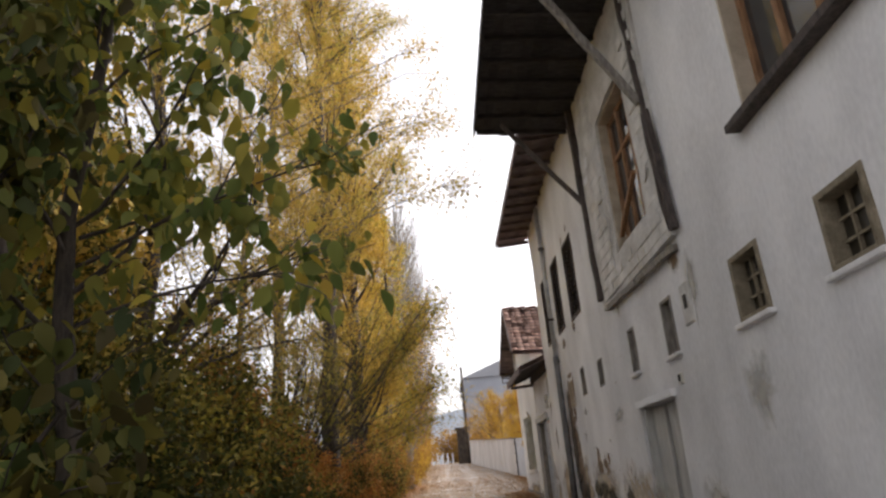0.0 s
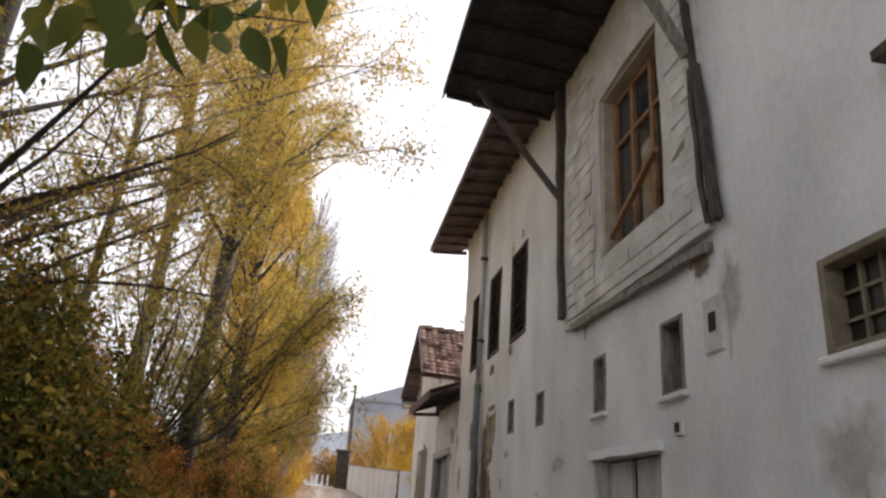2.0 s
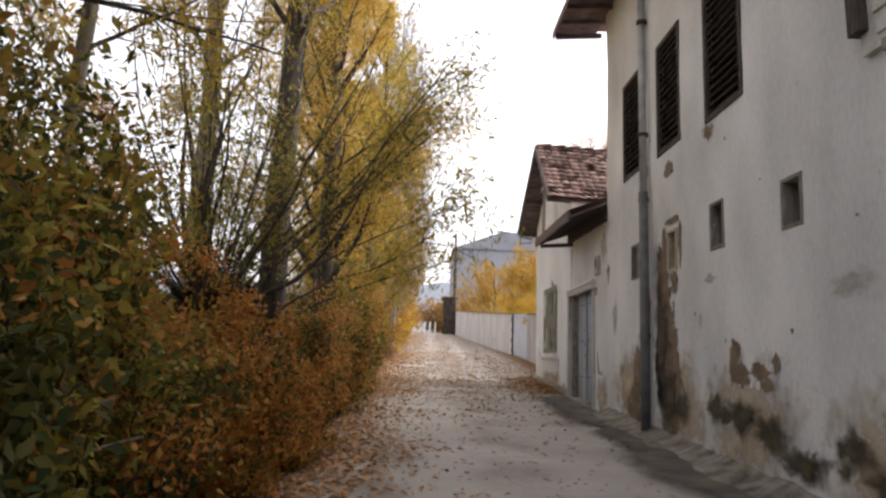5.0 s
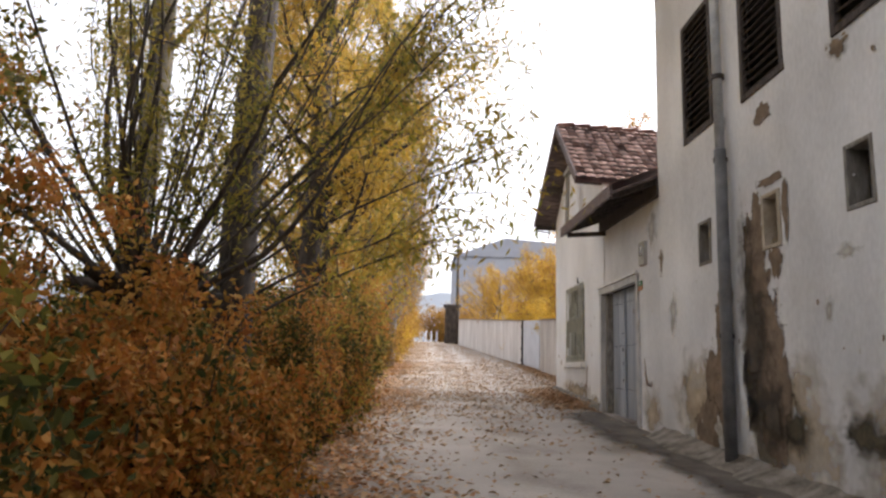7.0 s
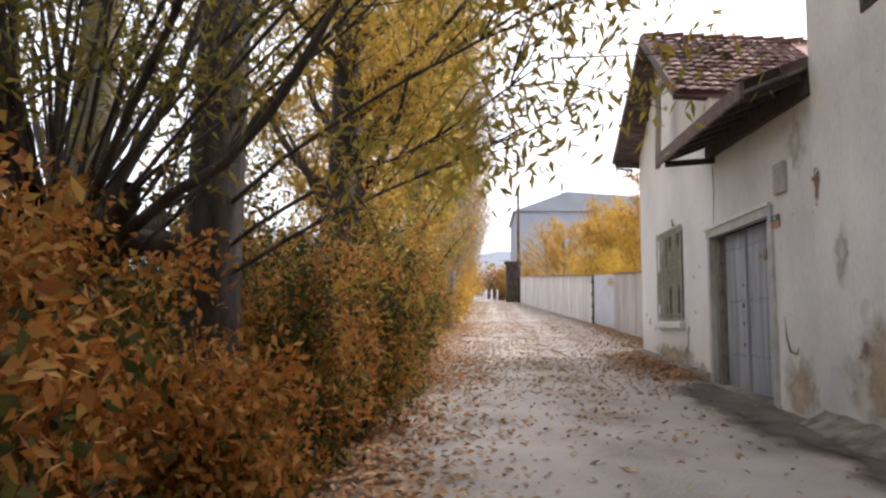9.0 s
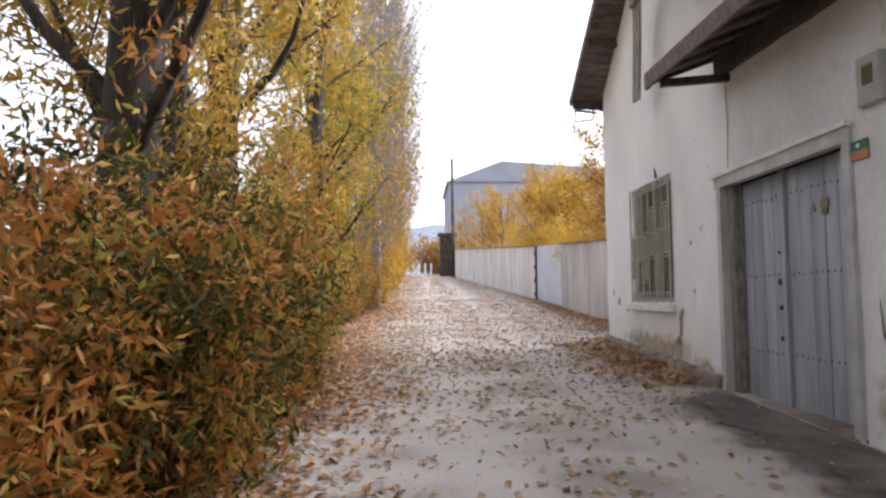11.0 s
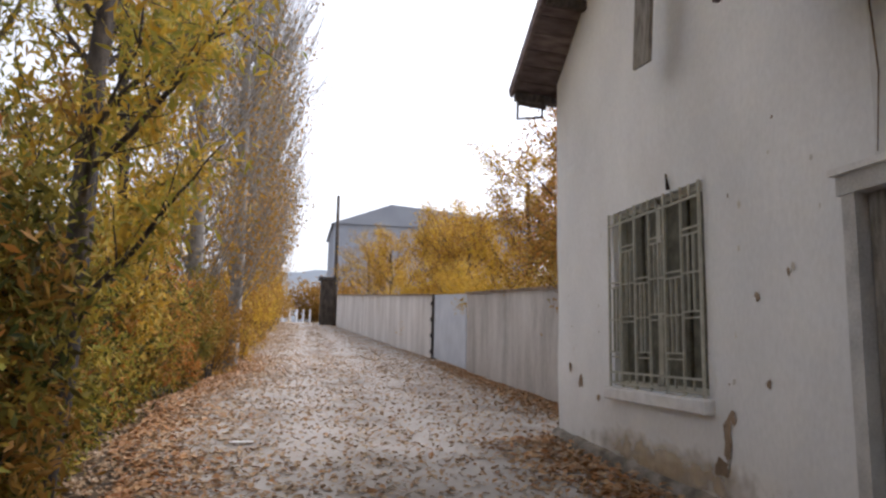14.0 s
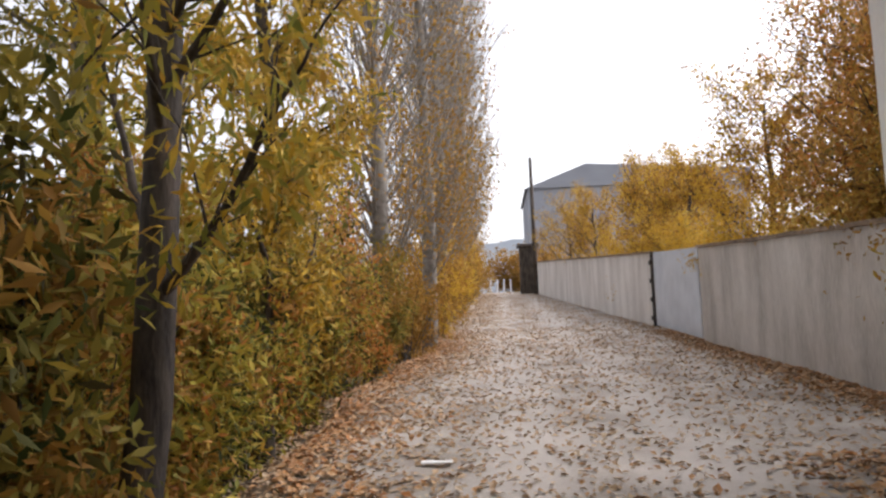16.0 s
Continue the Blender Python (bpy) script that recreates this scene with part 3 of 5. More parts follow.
z = 4.64
row = 0
while z < 8.1:
    y = 7.92 + (row % 2) * 0.17
    while y < 11.35:
        w = rk.uniform(0.26, 0.4)
        if not (y + w > BAY[0] - 0.12 and y < BAY[1] + 0.12 and z + 0.15 > BAY[2] - 0.06) and rk.random() < 0.96:
            bm = bmesh.new()
            box(bm, HX - 0.077 + rk.uniform(-0.008, 0.006), HX - 0.05, y, min(y + w - 0.015, 11.42), z + rk.uniform(0, 0.012), z + 0.157, m=BI)
            bevelled(bm, 0.004)
            part("block", bm, M_INFILL, bay)
        y += w
    z += 0.165
    row += 1

# bay window and the upper window: deep brown frames with tall lights
def big_window(name, label, y0, y1, z0, z1, x, cols, deep, mat):
    root = tagged(new(name), label, "window")
    root.location = (x, (y0 + y1) / 2, z0)
    inv = Matrix.Translation(-Vector(root.location))
    for a in ((y0, y0 + 0.035, z0, z1), (y1 - 0.035, y1, z0, z1), (y0, y1, z1 - 0.035, z1)):
        bm = bmesh.new()
        box(bm, x - 0.02, x + deep, *a, m=inv)
        part("reveal_board", bevelled(bm, 0.005), M_REVEAL, root)
    for i in range(cols + 1):
        yy = y0 + 0.06 + (y1 - y0 - 0.12) * i / cols
        bm = bmesh.new()
        box(bm, x + deep - 0.08, x + deep, yy - 0.035, yy + 0.035, z0, z1, m=inv)
        part("mullion", bevelled(bm, 0.006), mat, root)
    for zz in (z0 + 0.04, z0 + (z1 - z0) * 0.68, z1 - 0.08):
        bm = bmesh.new()
        box(bm, x + deep - 0.07, x + deep - 0.005, y0, y1, zz - 0.03, zz + 0.03, m=inv)
        part("rail", bevelled(bm, 0.006), mat, root)
    for i in range(cols):
        ya = y0 + 0.06 + (y1 - y0 - 0.12) * i / cols
        bm = bmesh.new()
        box(bm, x + deep - 0.03, x + deep - 0.024, ya, ya + (y1 - y0 - 0.12) / cols, z0, z1, m=inv)
        part("pane", bm, M_GLASS, root)
    return root


bw = big_window("window_bay", "tall brown timber window with dusty panes in the bay", *BAY, HX, 3, 0.2, M_BROWNWOOD)
beam("loose_rail", (HX - 0.09, 8.7, 5.75), (HX + 0.02, 10.1, 5.35), 0.06, 0.06, M_BROWNWOOD, bw, 0.005)
uw = big_window("window_upper", "upper window with ochre frame and dark ledge board", *UPPER, HX, 3, 0.22, M_BROWNWOOD)
beam("ledge", (HX - 0.07, 3.6, 4.8), (HX - 0.07, 5.85, 4.83), 0.14, 0.07, M_DARKWOOD, uw, 0.004)

# meter niche and little vent on the house wall
mb = tagged(new("meter_niche"), "grey plaster-bedded meter box with a dark opening", "meter box")
mb.location = (HX, 7.97, 3.5)
bm = bmesh.new()
box(bm, -0.025, 0.03, -0.15, 0.15, 0.02, 0.5)
part("box", bevelled(bm, 0.02), M_INFILL, mb)
# near-black plate on the face stands for the unlit hollow
bm = bmesh.new()
box(bm, -0.03, -0.02, -0.06, 0.05, 0.2, 0.36)
part("opening", bm, M_INSIDE, mb)
vent = tagged(new("wall_vent"), "small square vent hole in white wall", "vent")
vent.location = (HX, 8.63, 3.0)
bm = bmesh.new()
box(bm, -0.03, 0.02, -0.07, 0.07, -0.06, 0.07)
part("rim", bevelled(bm, 0.01), M_DAMP, vent)
# dark plate in front of the rim paints the hole's inner shade
bm = bmesh.new()
box(bm, -0.036, -0.028, -0.04, 0.04, -0.03, 0.05)
part("opening", bm, M_INSIDE, vent)


def plank_leaf(root, x, y0, y1, z0, z1, n, mat, thick=0.05):
    w = (y1 - y0) / n
    for i in range(n):
        bm = bmesh.new()
        o = rk.uniform(-0.004, 0.004)
        box(bm, x + o, x + thick, y0 + w * i + 0.004, y0 + w * (i + 1) - 0.004, z0, z1)
        bevelled(bm, 0.004)
        bmesh.ops.translate(bm, verts=bm.verts, vec=-Vector(root.location))
        part("board", bm, mat, root)


old = tagged(new("old_door"), "old whitewashed double plank door standing slightly ajar", "door")
old.location = (HX, 9.85, 0.9)
plank_leaf(old, HX + 0.12, 9.93, 10.5, 0.85, 2.83, 2, M_OLDDOOR)
plank_leaf(old, HX + 0.14, 9.08, 9.84, 0.85, 2.83, 3, M_OLDDOOR)
beam("lintel", (HX - 0.01, 8.95, 2.89), (HX - 0.01, 10.72, 2.91), 0.1, 0.09, M_PLASTER2, old, 0.014)
beam("jamb", (HX + 0.1, 10.57, 0.7), (HX + 0.1, 10.57, 2.84), 0.14, 0.1, M_OLDDOOR, old, 0.004)
beam("jamb", (HX + 0.1, 9.07, 0.7), (HX + 0.1, 9.07, 2.84), 0.14, 0.08, M_OLDDOOR, old, 0.004)
# near-black sheet behind the leaves gives the gap its darkness by colour
bm = bmesh.new()
box(bm, HX + 0.25, HX + 0.27, 9.0, 10.7, 0.7, 2.86)
bmesh.ops.translate(bm, verts=bm.verts, vec=-Vector(old.location))
part("dark_gap", bm, M_INSIDE, old)


# ---- roofs of the big house ----
def eave(name, label, x0, x1, y0, y1, zo, zi, mat, ragged=0.0, rafters=0.6):
    """An overhanging boarded eave: soffit boards, rafters and a ragged edge board."""
    root = tagged(new(name), label, "roof")
    root.location = (x1, (y0 + y1) / 2, zi)
    L = -Vector(root.location)
    n = int((x1 - x0) / 0.16)
    for i in range(n):
        xa, xb = x0 + (x1 - x0) * i / n, x0 + (x1 - x0) * (i + 1) / n
        za, zb = zo + (zi - zo) * i / n, zo + (zi - zo) * (i + 1) / n
        e = rk.uniform(-ragged, ragged)
        bm = bmesh.new()
        v = [bm.verts.new(Vector(p) + L) for p in ((xa, y0, za), (xb - 0.006, y0, zb), (xb - 0.006, y1 + e, zb), (xa, y1 + e, za), (xa, y0, za + 0.03), (xb - 0.006, y0, zb + 0.03), (xb - 0.006, y1 + e, zb + 0.03), (xa, y1 + e, za + 0.03))]
        for f in ((0, 3, 2, 1), (4, 5, 6, 7), (0, 1, 5, 4), (1, 2, 6, 5), (2, 3, 7, 6), (3, 0, 4, 7)):
            bm.faces.new([v[k] for k in f])
        part("soffit_board", bm, mat, root)
    k = int((y1 - y0) / rafters)
    for i in range(k + 1):
        y = y0 + 0.06 + (y1 - y0 - 0.12) * i / k
        beam("rafter", (x0 + 0.03, y, zo - 0.035), (x1 + 0.1, y, zi - 0.035), 0.07, 0.09, mat, root, 0.004)
    beam("edge_board", (x0 - 0.015, y0, zo + 0.0), (x0 - 0.015, y1, zo + 0.0), 0.03, 0.15, mat, root, 0.003)
    return root


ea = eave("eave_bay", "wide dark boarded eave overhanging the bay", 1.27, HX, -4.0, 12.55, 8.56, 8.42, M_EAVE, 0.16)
eb = eave("eave_house", "dark boarded eave along the white house", 2.2, HX, 12.56, 20.0, 8.68, 8.74, M_PURPLEWOOD, 0.03)


def tile_mesh():
    """One curved clay tile, 0.24 wide and 0.4 long, along -y."""
    bm = bmesh.new()
    n, rows = 7, []
    for i in range(n):
        a = math.pi * i / (n - 1)
        rows.append([bm.verts.new((-0.115 * math.cos(a), yy, 0.034 * math.sin(a) + zz)) for yy, zz in ((0.0, 0.0), (-0.4, 0.045))])
    for a, b in zip(rows, rows[1:]):
        bm.faces.new((a[0], b[0], b[1], a[1]))
    bmesh.ops.solidify(bm, geom=bm.faces[:], thickness=0.014)
    me = bpy.data.meshes.new("tile")
    bm.to_mesh(me)
    bm.free()
    me.materials.append(M_TILE)
    me.shade_smooth()
    return me


TILE = tile_mesh()

roof_big = tagged(new("roof_house"), "low tiled roof slab over the big white house", "roof")
roof_big.location = (6, 7, 8.8)
bm = bmesh.new()
v = [bm.verts.new(Vector(p) - Vector((6, 7, 8.8))) for p in ((1.3, -6.2, 8.62), (1.3, 12.5, 8.62), (2.25, 12.5, 8.8), (2.25, 19.95, 8.8), (6.2, 17, 10.6), (6.2, -6.2, 10.6), (9.4, 19.95, 8.8), (9.4, -6.2, 8.8))]
for f in ((0, 1, 2, 5), (2, 3, 4, 5), (3, 6, 4), (6, 7, 5, 4)):
    bm.faces.new([v[k] for k in f])
part("roof_covering", bm, M_TILE, roof_big)

# downpipe
pipe = tagged(new("downpipe"), "grey zinc rain downpipe on the white wall", "pipe")
pipe.location = (HX - 0.09, 16.72, 1.2)


def tube(name, pts, radii, mat, parent=None, sides=8, smooth=True):
    verts, faces = [], []
    pts = [Vector(p) for p in pts]
    for i, p in enumerate(pts):
        d = (pts[min(i + 1, len(pts) - 1)] - pts[max(i - 1, 0)]).normalized()
        u = d.orthogonal().normalized() if abs(d.z) > 0.9 else d.cross(Vector((0, 0, 1))).normalized()
        w = d.cross(u)
        for k in range(sides):
            a = 2 * math.pi * k / sides
            verts.append(p + (u * math.cos(a) + w * math.sin(a)) * radii[i])
    for i in range(len(pts) - 1):
        for k in range(sides):
            q = (k + 1) % sides
            faces.append((i * sides + k, i * sides + q, (i + 1) * sides + q, (i + 1) * sides + k))
    faces.append(tuple(range(sides))[::-1])
    faces.append(tuple((len(pts) - 1) * sides + k for k in range(sides)))
    if parent is not None:
        verts = [v - parent.location for v in verts]
    return raw(name, [tuple(v) for v in verts], faces, mat, parent, smooth)


tube("pipe_length", [(HX - 0.09, 16.74, 4.7), (HX - 0.09, 16.78, 8.5)], [0.055] * 2, M_PIPE, pipe, 12)
tube("pipe_length", [(HX - 0.1, 16.72, 1.25), (HX - 0.1, 16.72, 4.72)], [0.068] * 2, M_LEAD, pipe, 12)
for z in (2.6, 4.6, 5.6, 7.4):
    bm = bmesh.new()
    bmesh.ops.create_cone(bm, cap_ends=True, segments=14, radius1=0.08, radius2=0.08, depth=0.05, matrix=Matrix.Translation((0, 0.02, z - 1.2)))
    part("bracket", bm, M_IRON, pipe)

# concrete apron at the foot of the house
verts, faces = [], []
N = 110
for i in range(N):
    y = 8.5 + 10.6 * i / (N - 1)
    g = road_z(y)
    w = 0.3 + 0.14 * noise.noise(Vector((y * 0.9, 2, 0))) + 0.05 * noise.noise(Vector((y * 4, 7, 0)))
    for x, z in ((HX + 0.03, g + 0.19), (HX - 0.05, g + 0.13), (HX - w * 0.75, g + 0.05), (HX - w - 0.2, g - 0.04)):
        verts.append((x + 0.01 * noise.noise(Vector((x * 5, y * 5, 1))), y, z + 0.035 * noise.noise(Vector((x * 2, y * 2.5, 3))) + 0.02 * noise.noise(Vector((x * 6, y * 7, 3)))))
for i in range(N - 1):
    for k in range(3):
        a = i * 4 + k
        faces.append((a, a + 1, a + 5, a + 4))
tagged(raw("concrete_apron", verts, faces, M_APRON, smooth=True), "crumbling concrete apron along the foot of the wall", "apron", kind="structure")

# dark damp soil along the apron, thinning out over the lane
verts, faces, fade = [], [], []
N = 90
for i in range(N):
    y = 7.0 + 16.2 * i / (N - 1)
    w = 1.15 + 0.45 * noise.noise(Vector((y * 0.6, 8, 0))) + 0.2 * noise.noise(Vector((y * 2.2, 3, 0)))
    end = min(1.0, (y - 7.0) / 1.5, (23.2 - y) / 1.2)
    for k in range(7):
        x = HX - 0.05 - w * k / 6
        verts.append((x, y, ground_z(x, y) + 0.026))
        fade.append(end * min(1.0, (1 - k / 6) * 1.6))
for i in range(N - 1):
    for k in range(6):
        a = i * 7 + k
        faces.append((a, a + 7, a + 8, a + 1))
soil = raw("damp_soil", verts, faces, F_SOIL, smooth=True)
soil.data.attributes.new("fade", "FLOAT", "POINT").data.foreach_set("value", fade)
tagged(soil, "dark damp strip of soil along the apron", "soil", kind="structure")

# ---- gate wall and gabled cottage ----
GATE = (20.38, 22.82, 0.8, 3.79)
GRILLE = (24.36, 26.0, 2.36, 4.1)
# less white than the cottage's plaster: the lean-to's shade is put into the colour
gate_wall = tagged(noisy_wall("wall_gate", M_PLASTER, GX, 0.4, 19.14, 22.6, 0.8, 5.15, [(GATE[0], 22.6, GATE[2], GATE[3])], step=0.2, amp=0.022, seed=9.0), "whitewashed wall above and beside the carriage gate", "wall", kind="structure")
wall_c = tagged(noisy_wall("wall_cottage", M_PLASTER2, GX, 0.4, 22.6, 27.6, 0.8, 8.2, [(22.6, GATE[1], GATE[2], GATE[3]), GRILLE], step=0.2, amp=0.022, seed=9.0), "whitewashed gable wall of the cottage", "wall", kind="structure")
bm = bmesh.new()
bm.from_mesh(wall_c.data)
for no in ((0, 0.594, 0.804), (0, -0.594, 0.804)):
    bmesh.ops.bisect_plane(bm, geom=bm.verts[:] + bm.edges[:] + bm.faces[:], plane_co=(GX, 25.25, 7.86), plane_no=no, clear_outer=True)
bm.to_mesh(wall_c.data)
bm.free()
bm = bmesh.new()
box(bm, GX + 0.4, 8, 27.2, 27.6, 0.8, 5.9)
box(bm, GX + 0.4, 8, 22.4, 22.6, 0.8, 5.6)
part("wall_cottage_side", bm, M_PLASTER2, wall_c)
for cy, cz, ry, rz in ((24.12, 2.05, 0.05, 0.16), (24.2, 1.84, 0.09, 0.06), (24.05, 2.22, 0.04, 0.05), (26.4, 2.2, 0.05, 0.03), (23.6, 2.5, 0.02, 0.035), (23.7, 3.1, 0.03, 0.03), (27.2, 2.5, 0.03, 0.05), (26.9, 2.35, 0.06, 0.07)):
    blotch("chipped_spot", M_ADOBE, wall_c, GX, 9.0, cy, cz, ry, rz, 0.006, 0.6)
for cy, cz, ry, rz in ((25.2, 1.72, 1.9, 0.28), (19.8, 1.55, 0.55, 0.42), (23.3, 1.55, 0.45, 0.22), (19.7, 4.4, 0.3, 0.4)):
    blotch("damp_stain", F_OCHRE if cz < 2 else F_DAMP, wall_c, GX, 9.0, cy, cz, ry * 1.4, rz * 1.6, 0.003, 0.4)
for _ in range(26):
    blotch("chipped_spot", rk.choice((M_ADOBE, M_INFILL, M_DAMP)), wall_c, GX, 9.0, rk.choice((rk.uniform(23.0, 24.2), rk.uniform(26.2, 27.4), rk.uniform(19.3, 20.3))), rk.uniform(1.9, 4.6), rk.uniform(0.008, 0.022), rk.uniform(0.008, 0.03), 0.005, 0.6)
tube("crack", [(GX - 0.012, 20.13, 2.4), (GX - 0.01, 20.1, 2.15), (GX - 0.012, 20.02, 1.99), (GX - 0.01, 19.84, 1.97), (GX - 0.012, 19.78, 2.05)], [0.004, 0.012, 0.014, 0.008, 0.004], M_ADOBE, wall_c, 5)
tube("crack", [(GX - 0.012, 22.56, 4.75), (GX - 0.01, 22.53, 4.3), (GX - 0.012, 22.57, 3.85)], [0.006, 0.005, 0.003], M_ADOBE, wall_c, 5)

# plinth at the foot of the cottage
verts, faces = [], []
for i in range(30):
    y = 22.85 + 4.8 * i / 29
    g = road_z(y)
    for x, z in ((GX + 0.02, g + 0.17), (GX - 0.05, g + 0.13), (GX - 0.09, g - 0.15)):
        verts.append((x, y, z + 0.02 * noise.noise(Vector((x * 2, y * 3, 3)))))
for i in range(29):
    for k in range(2):
        a = i * 3 + k
        faces.append((a, a + 1, a + 4, a + 3))
tagged(raw("plinth", verts, faces, M_APRON, smooth=True), "low rough concrete plinth under the cottage wall", "plinth", kind="structure")

# carriage gate
gate = tagged(new("carriage_gate"), "closed double carriage gate of grey painted nailed boards", "gate")
gate.location = (GX, 21.6, 1.35)
GZ = 1.36
beam("frame_post", (GX + 0.02, 22.78, 1.2), (GX + 0.02, 22.78, 3.72), 0.12, 0.1, M_GATEFRAME, gate, 0.002)
beam("frame_post", (GX + 0.02, 20.42, 1.2), (GX + 0.02, 20.42, 3.72), 0.12, 0.1, M_GATEFRAME, gate, 0.002)
beam("frame_head", (GX + 0.0, 20.35, 3.71), (GX + 0.0, 22.86, 3.71), 0.1, 0.13, M_GATEFRAME, gate, 0.002)
beam("drip_moulding", (GX - 0.06, 20.34, 3.785), (GX - 0.06, 22.88, 3.785), 0.05, 0.04, M_WHITE, gate, 0.002)
beam("jamb", (GX + 0.15, 22.66, 1.3), (GX + 0.15, 22.66, 3.66), 0.2, 0.12, M_GREYWOOD, gate, 0.002)
plank_leaf(gate, GX + 0.17, 21.77, 22.64, GZ, 3.66, 4, M_GATE)
plank_leaf(gate, GX + 0.17, 20.46, 21.71, GZ, 3.66, 6, M_GATE)
beam("meeting_strip", (GX + 0.155, 21.74, GZ), (GX + 0.155, 21.74, 3.66), 0.05, 0.07, M_GATE, gate, 0.001)
bm = bmesh.new()
box(bm, GX + 0.23, GX + 0.25, 20.38, 22.82, 1.0, 3.78)
bmesh.ops.translate(bm, verts=bm.verts, vec=-gate.location)
part("backing", bm, M_INSIDE, gate)
bm = bmesh.new()
bmesh.ops.create_icosphere(bm, subdivisions=1, radius=0.016)
NAIL = bpy.data.meshes.new("nail")
bm.to_mesh(NAIL)
bm.free()
NAIL.materials.append(M_IRON)
for z in (1.86, 2.64, 3.42):
    for i in range(22):
        y = 20.6 + 1.96 * i / 21
        o = new("nail", NAIL)
        o.parent = gate
        o.location = Vector((GX + 0.168, y + rk.uniform(-0.012, 0.012), z + rk.uniform(-0.012, 0.012))) - gate.location
        o.scale = (0.4, 0.55, 1.0)
for z, r in ((2.57, 0.034), (2.32, 0.024), (2.02, 0.022), (2.86, 0.012)):
    bm = bmesh.new()
    bmesh.ops.create_cone(bm, cap_ends=True, segments=12, radius1=r, radius2=r * 0.8, depth=0.05, matrix=Matrix.Translation(Vector((GX + 0.15, 21.82, z)) - gate.location) @ Matrix.Rotation(radians(90), 4, "Y"))
    part("lock", bm, M_IRON, gate)
bm = bmesh.new()
bmesh.ops.create_cone(bm, cap_ends=True, segments=16, radius1=0.062, radius2=0.056, depth=0.012, matrix=Matrix.Translation(Vector((GX + 0.16, 21.06, 3.25)) - gate.location) @ Matrix.Rotation(radians(90), 4, "Y"))
box(bm, -0.01, 0.005, -0.04, 0.04, -0.1, -0.05, m=Matrix.Translation(Vector((GX + 0.16, 21.06, 3.25)) - gate.location))
part("badge", bm, M_SURROUND, gate, "round tarnished metal badge")
bm = bmesh.new()
q = [bm.verts.new(Vector((GX + 0.158, y, z)) - gate.location) for y, z in ((21.29, 3.19), (21.21, 3.19), (21.25, 3.28))]
q2 = [bm.verts.new(v.co + Vector((0.01, 0, 0))) for v in q]
bm.faces.new(q)
bm.faces.new(q2[::-1])
for i in range(3):
    bm.faces.new((q[i], q2[i], q2[(i + 1) % 3], q[(i + 1) % 3]))
part("triangle_plate", bm, M_GREYWOOD, gate)
# threshold of earth and leaves before the gate
bm = bmesh.new()
box(bm, GX - 0.04, GX + 0.25, 20.36, 22.84, 1.0, 1.37)
tagged(part("gate_threshold", bevelled(bm, 0.04), M_SOIL), "worn concrete threshold under the carriage gate", "threshold", kind="structure")

# grilled window
gw = tagged(new("grilled_window"), "shuttered window behind an olive-grey iron grille", "window")
gw.location = (GX, 25.18, 2.3)
L = -gw.location
y0, y1, z0, z1 = GRILLE
for i in range(4):
    ya = y0 + (y1 - y0) * i / 4
    bm = bmesh.new()
    box(bm, GX + 0.12, GX + 0.16, ya + 0.03, ya + (y1 - y0) / 4 - 0.03, z0 + 0.04, z1 - 0.04, m=Matrix.Translation(L))
    part("shutter_panel", bevelled(bm, 0.008), M_SHUTTER, gw)
bm = bmesh.new()
box(bm, GX + 0.17, GX + 0.19, y0, y1, z0, z1, m=Matrix.Translation(L))
part("backing", bm, M_INSIDE, gw)
for a in ((y0, y0 + 0.05, z0, z1), (y1 - 0.05, y1, z0, z1), (y0 + 0.05, y1 - 0.05, z1 - 0.05, z1), (y0 + 0.05, y1 - 0.05, z0, z0 + 0.05), ((y0 + y1) / 2 - 0.04, (y0 + y1) / 2 + 0.04, z0, z1)):
    bm = bmesh.new()
    box(bm, GX + 0.06, GX + 0.14, *a, m=Matrix.Translation(L))
    part("frame_bar", bm, M_GRILLE, gw)


def bar(ya, za, yb, zb, t=0.014):
    bm = bmesh.new()
    box(bm, GX - 0.05, GX - 0.03, min(ya, yb) - t / 2, max(ya, yb) + t / 2, min(za, zb) - t / 2, max(za, zb) + t / 2, m=Matrix.Translation(L))
    part("grille_bar", bm, M_GRILLE, gw)


gy0, gy1 = y0 - 0.02, y1 + 0.02
for zz in (z0 + 0.03, z0 + 0.13, z1 - 0.13):
    bar(gy0, zz, gy1, zz, 0.018)
nb = 6
pitch = (gy1 - gy0) / nb
for i in range(nb + 1):
    yy = gy0 + pitch * i
    bar(yy, z0, yy, z1 - 0.02, 0.024 if i % 2 == 0 else 0.015)
    if i < nb:
        bar(yy + pitch / 2, z0 + 0.03, yy + pitch / 2, z0 + 0.13, 0.012)
        bar(yy + pitch / 2, z1 - 0.13, yy + pitch / 2, z1 - 0.02, 0.012)
for i in range(nb):
    ya, yb = gy0 + pitch * i, gy0 + pitch * (i + 1)
    lo, hi = (z0 + 0.28, z0 + 1.02) if i % 2 else (z0 + 0.62, z0 + 1.36)
    for zz in (lo, lo + 0.05, hi - 0.05, hi, (lo + hi) / 2):
        bar(ya, zz, yb, zz, 0.012)
    bar(ya + pitch * 0.36, lo + 0.05, ya + pitch * 0.36, hi - 0.05, 0.011)
    bar(ya + pitch * 0.64, lo + 0.05, ya + pitch * 0.64, hi - 0.05, 0.011)
bm = bmesh.new()
box(bm, GX - 0.1, GX + 0.1, 24.28, 26.08, 2.22, 2.34, m=Matrix.Translation(L))
part("sill", bevelled(bm, 0.015), M_WHITE, gw, "chipped whitewashed sill")
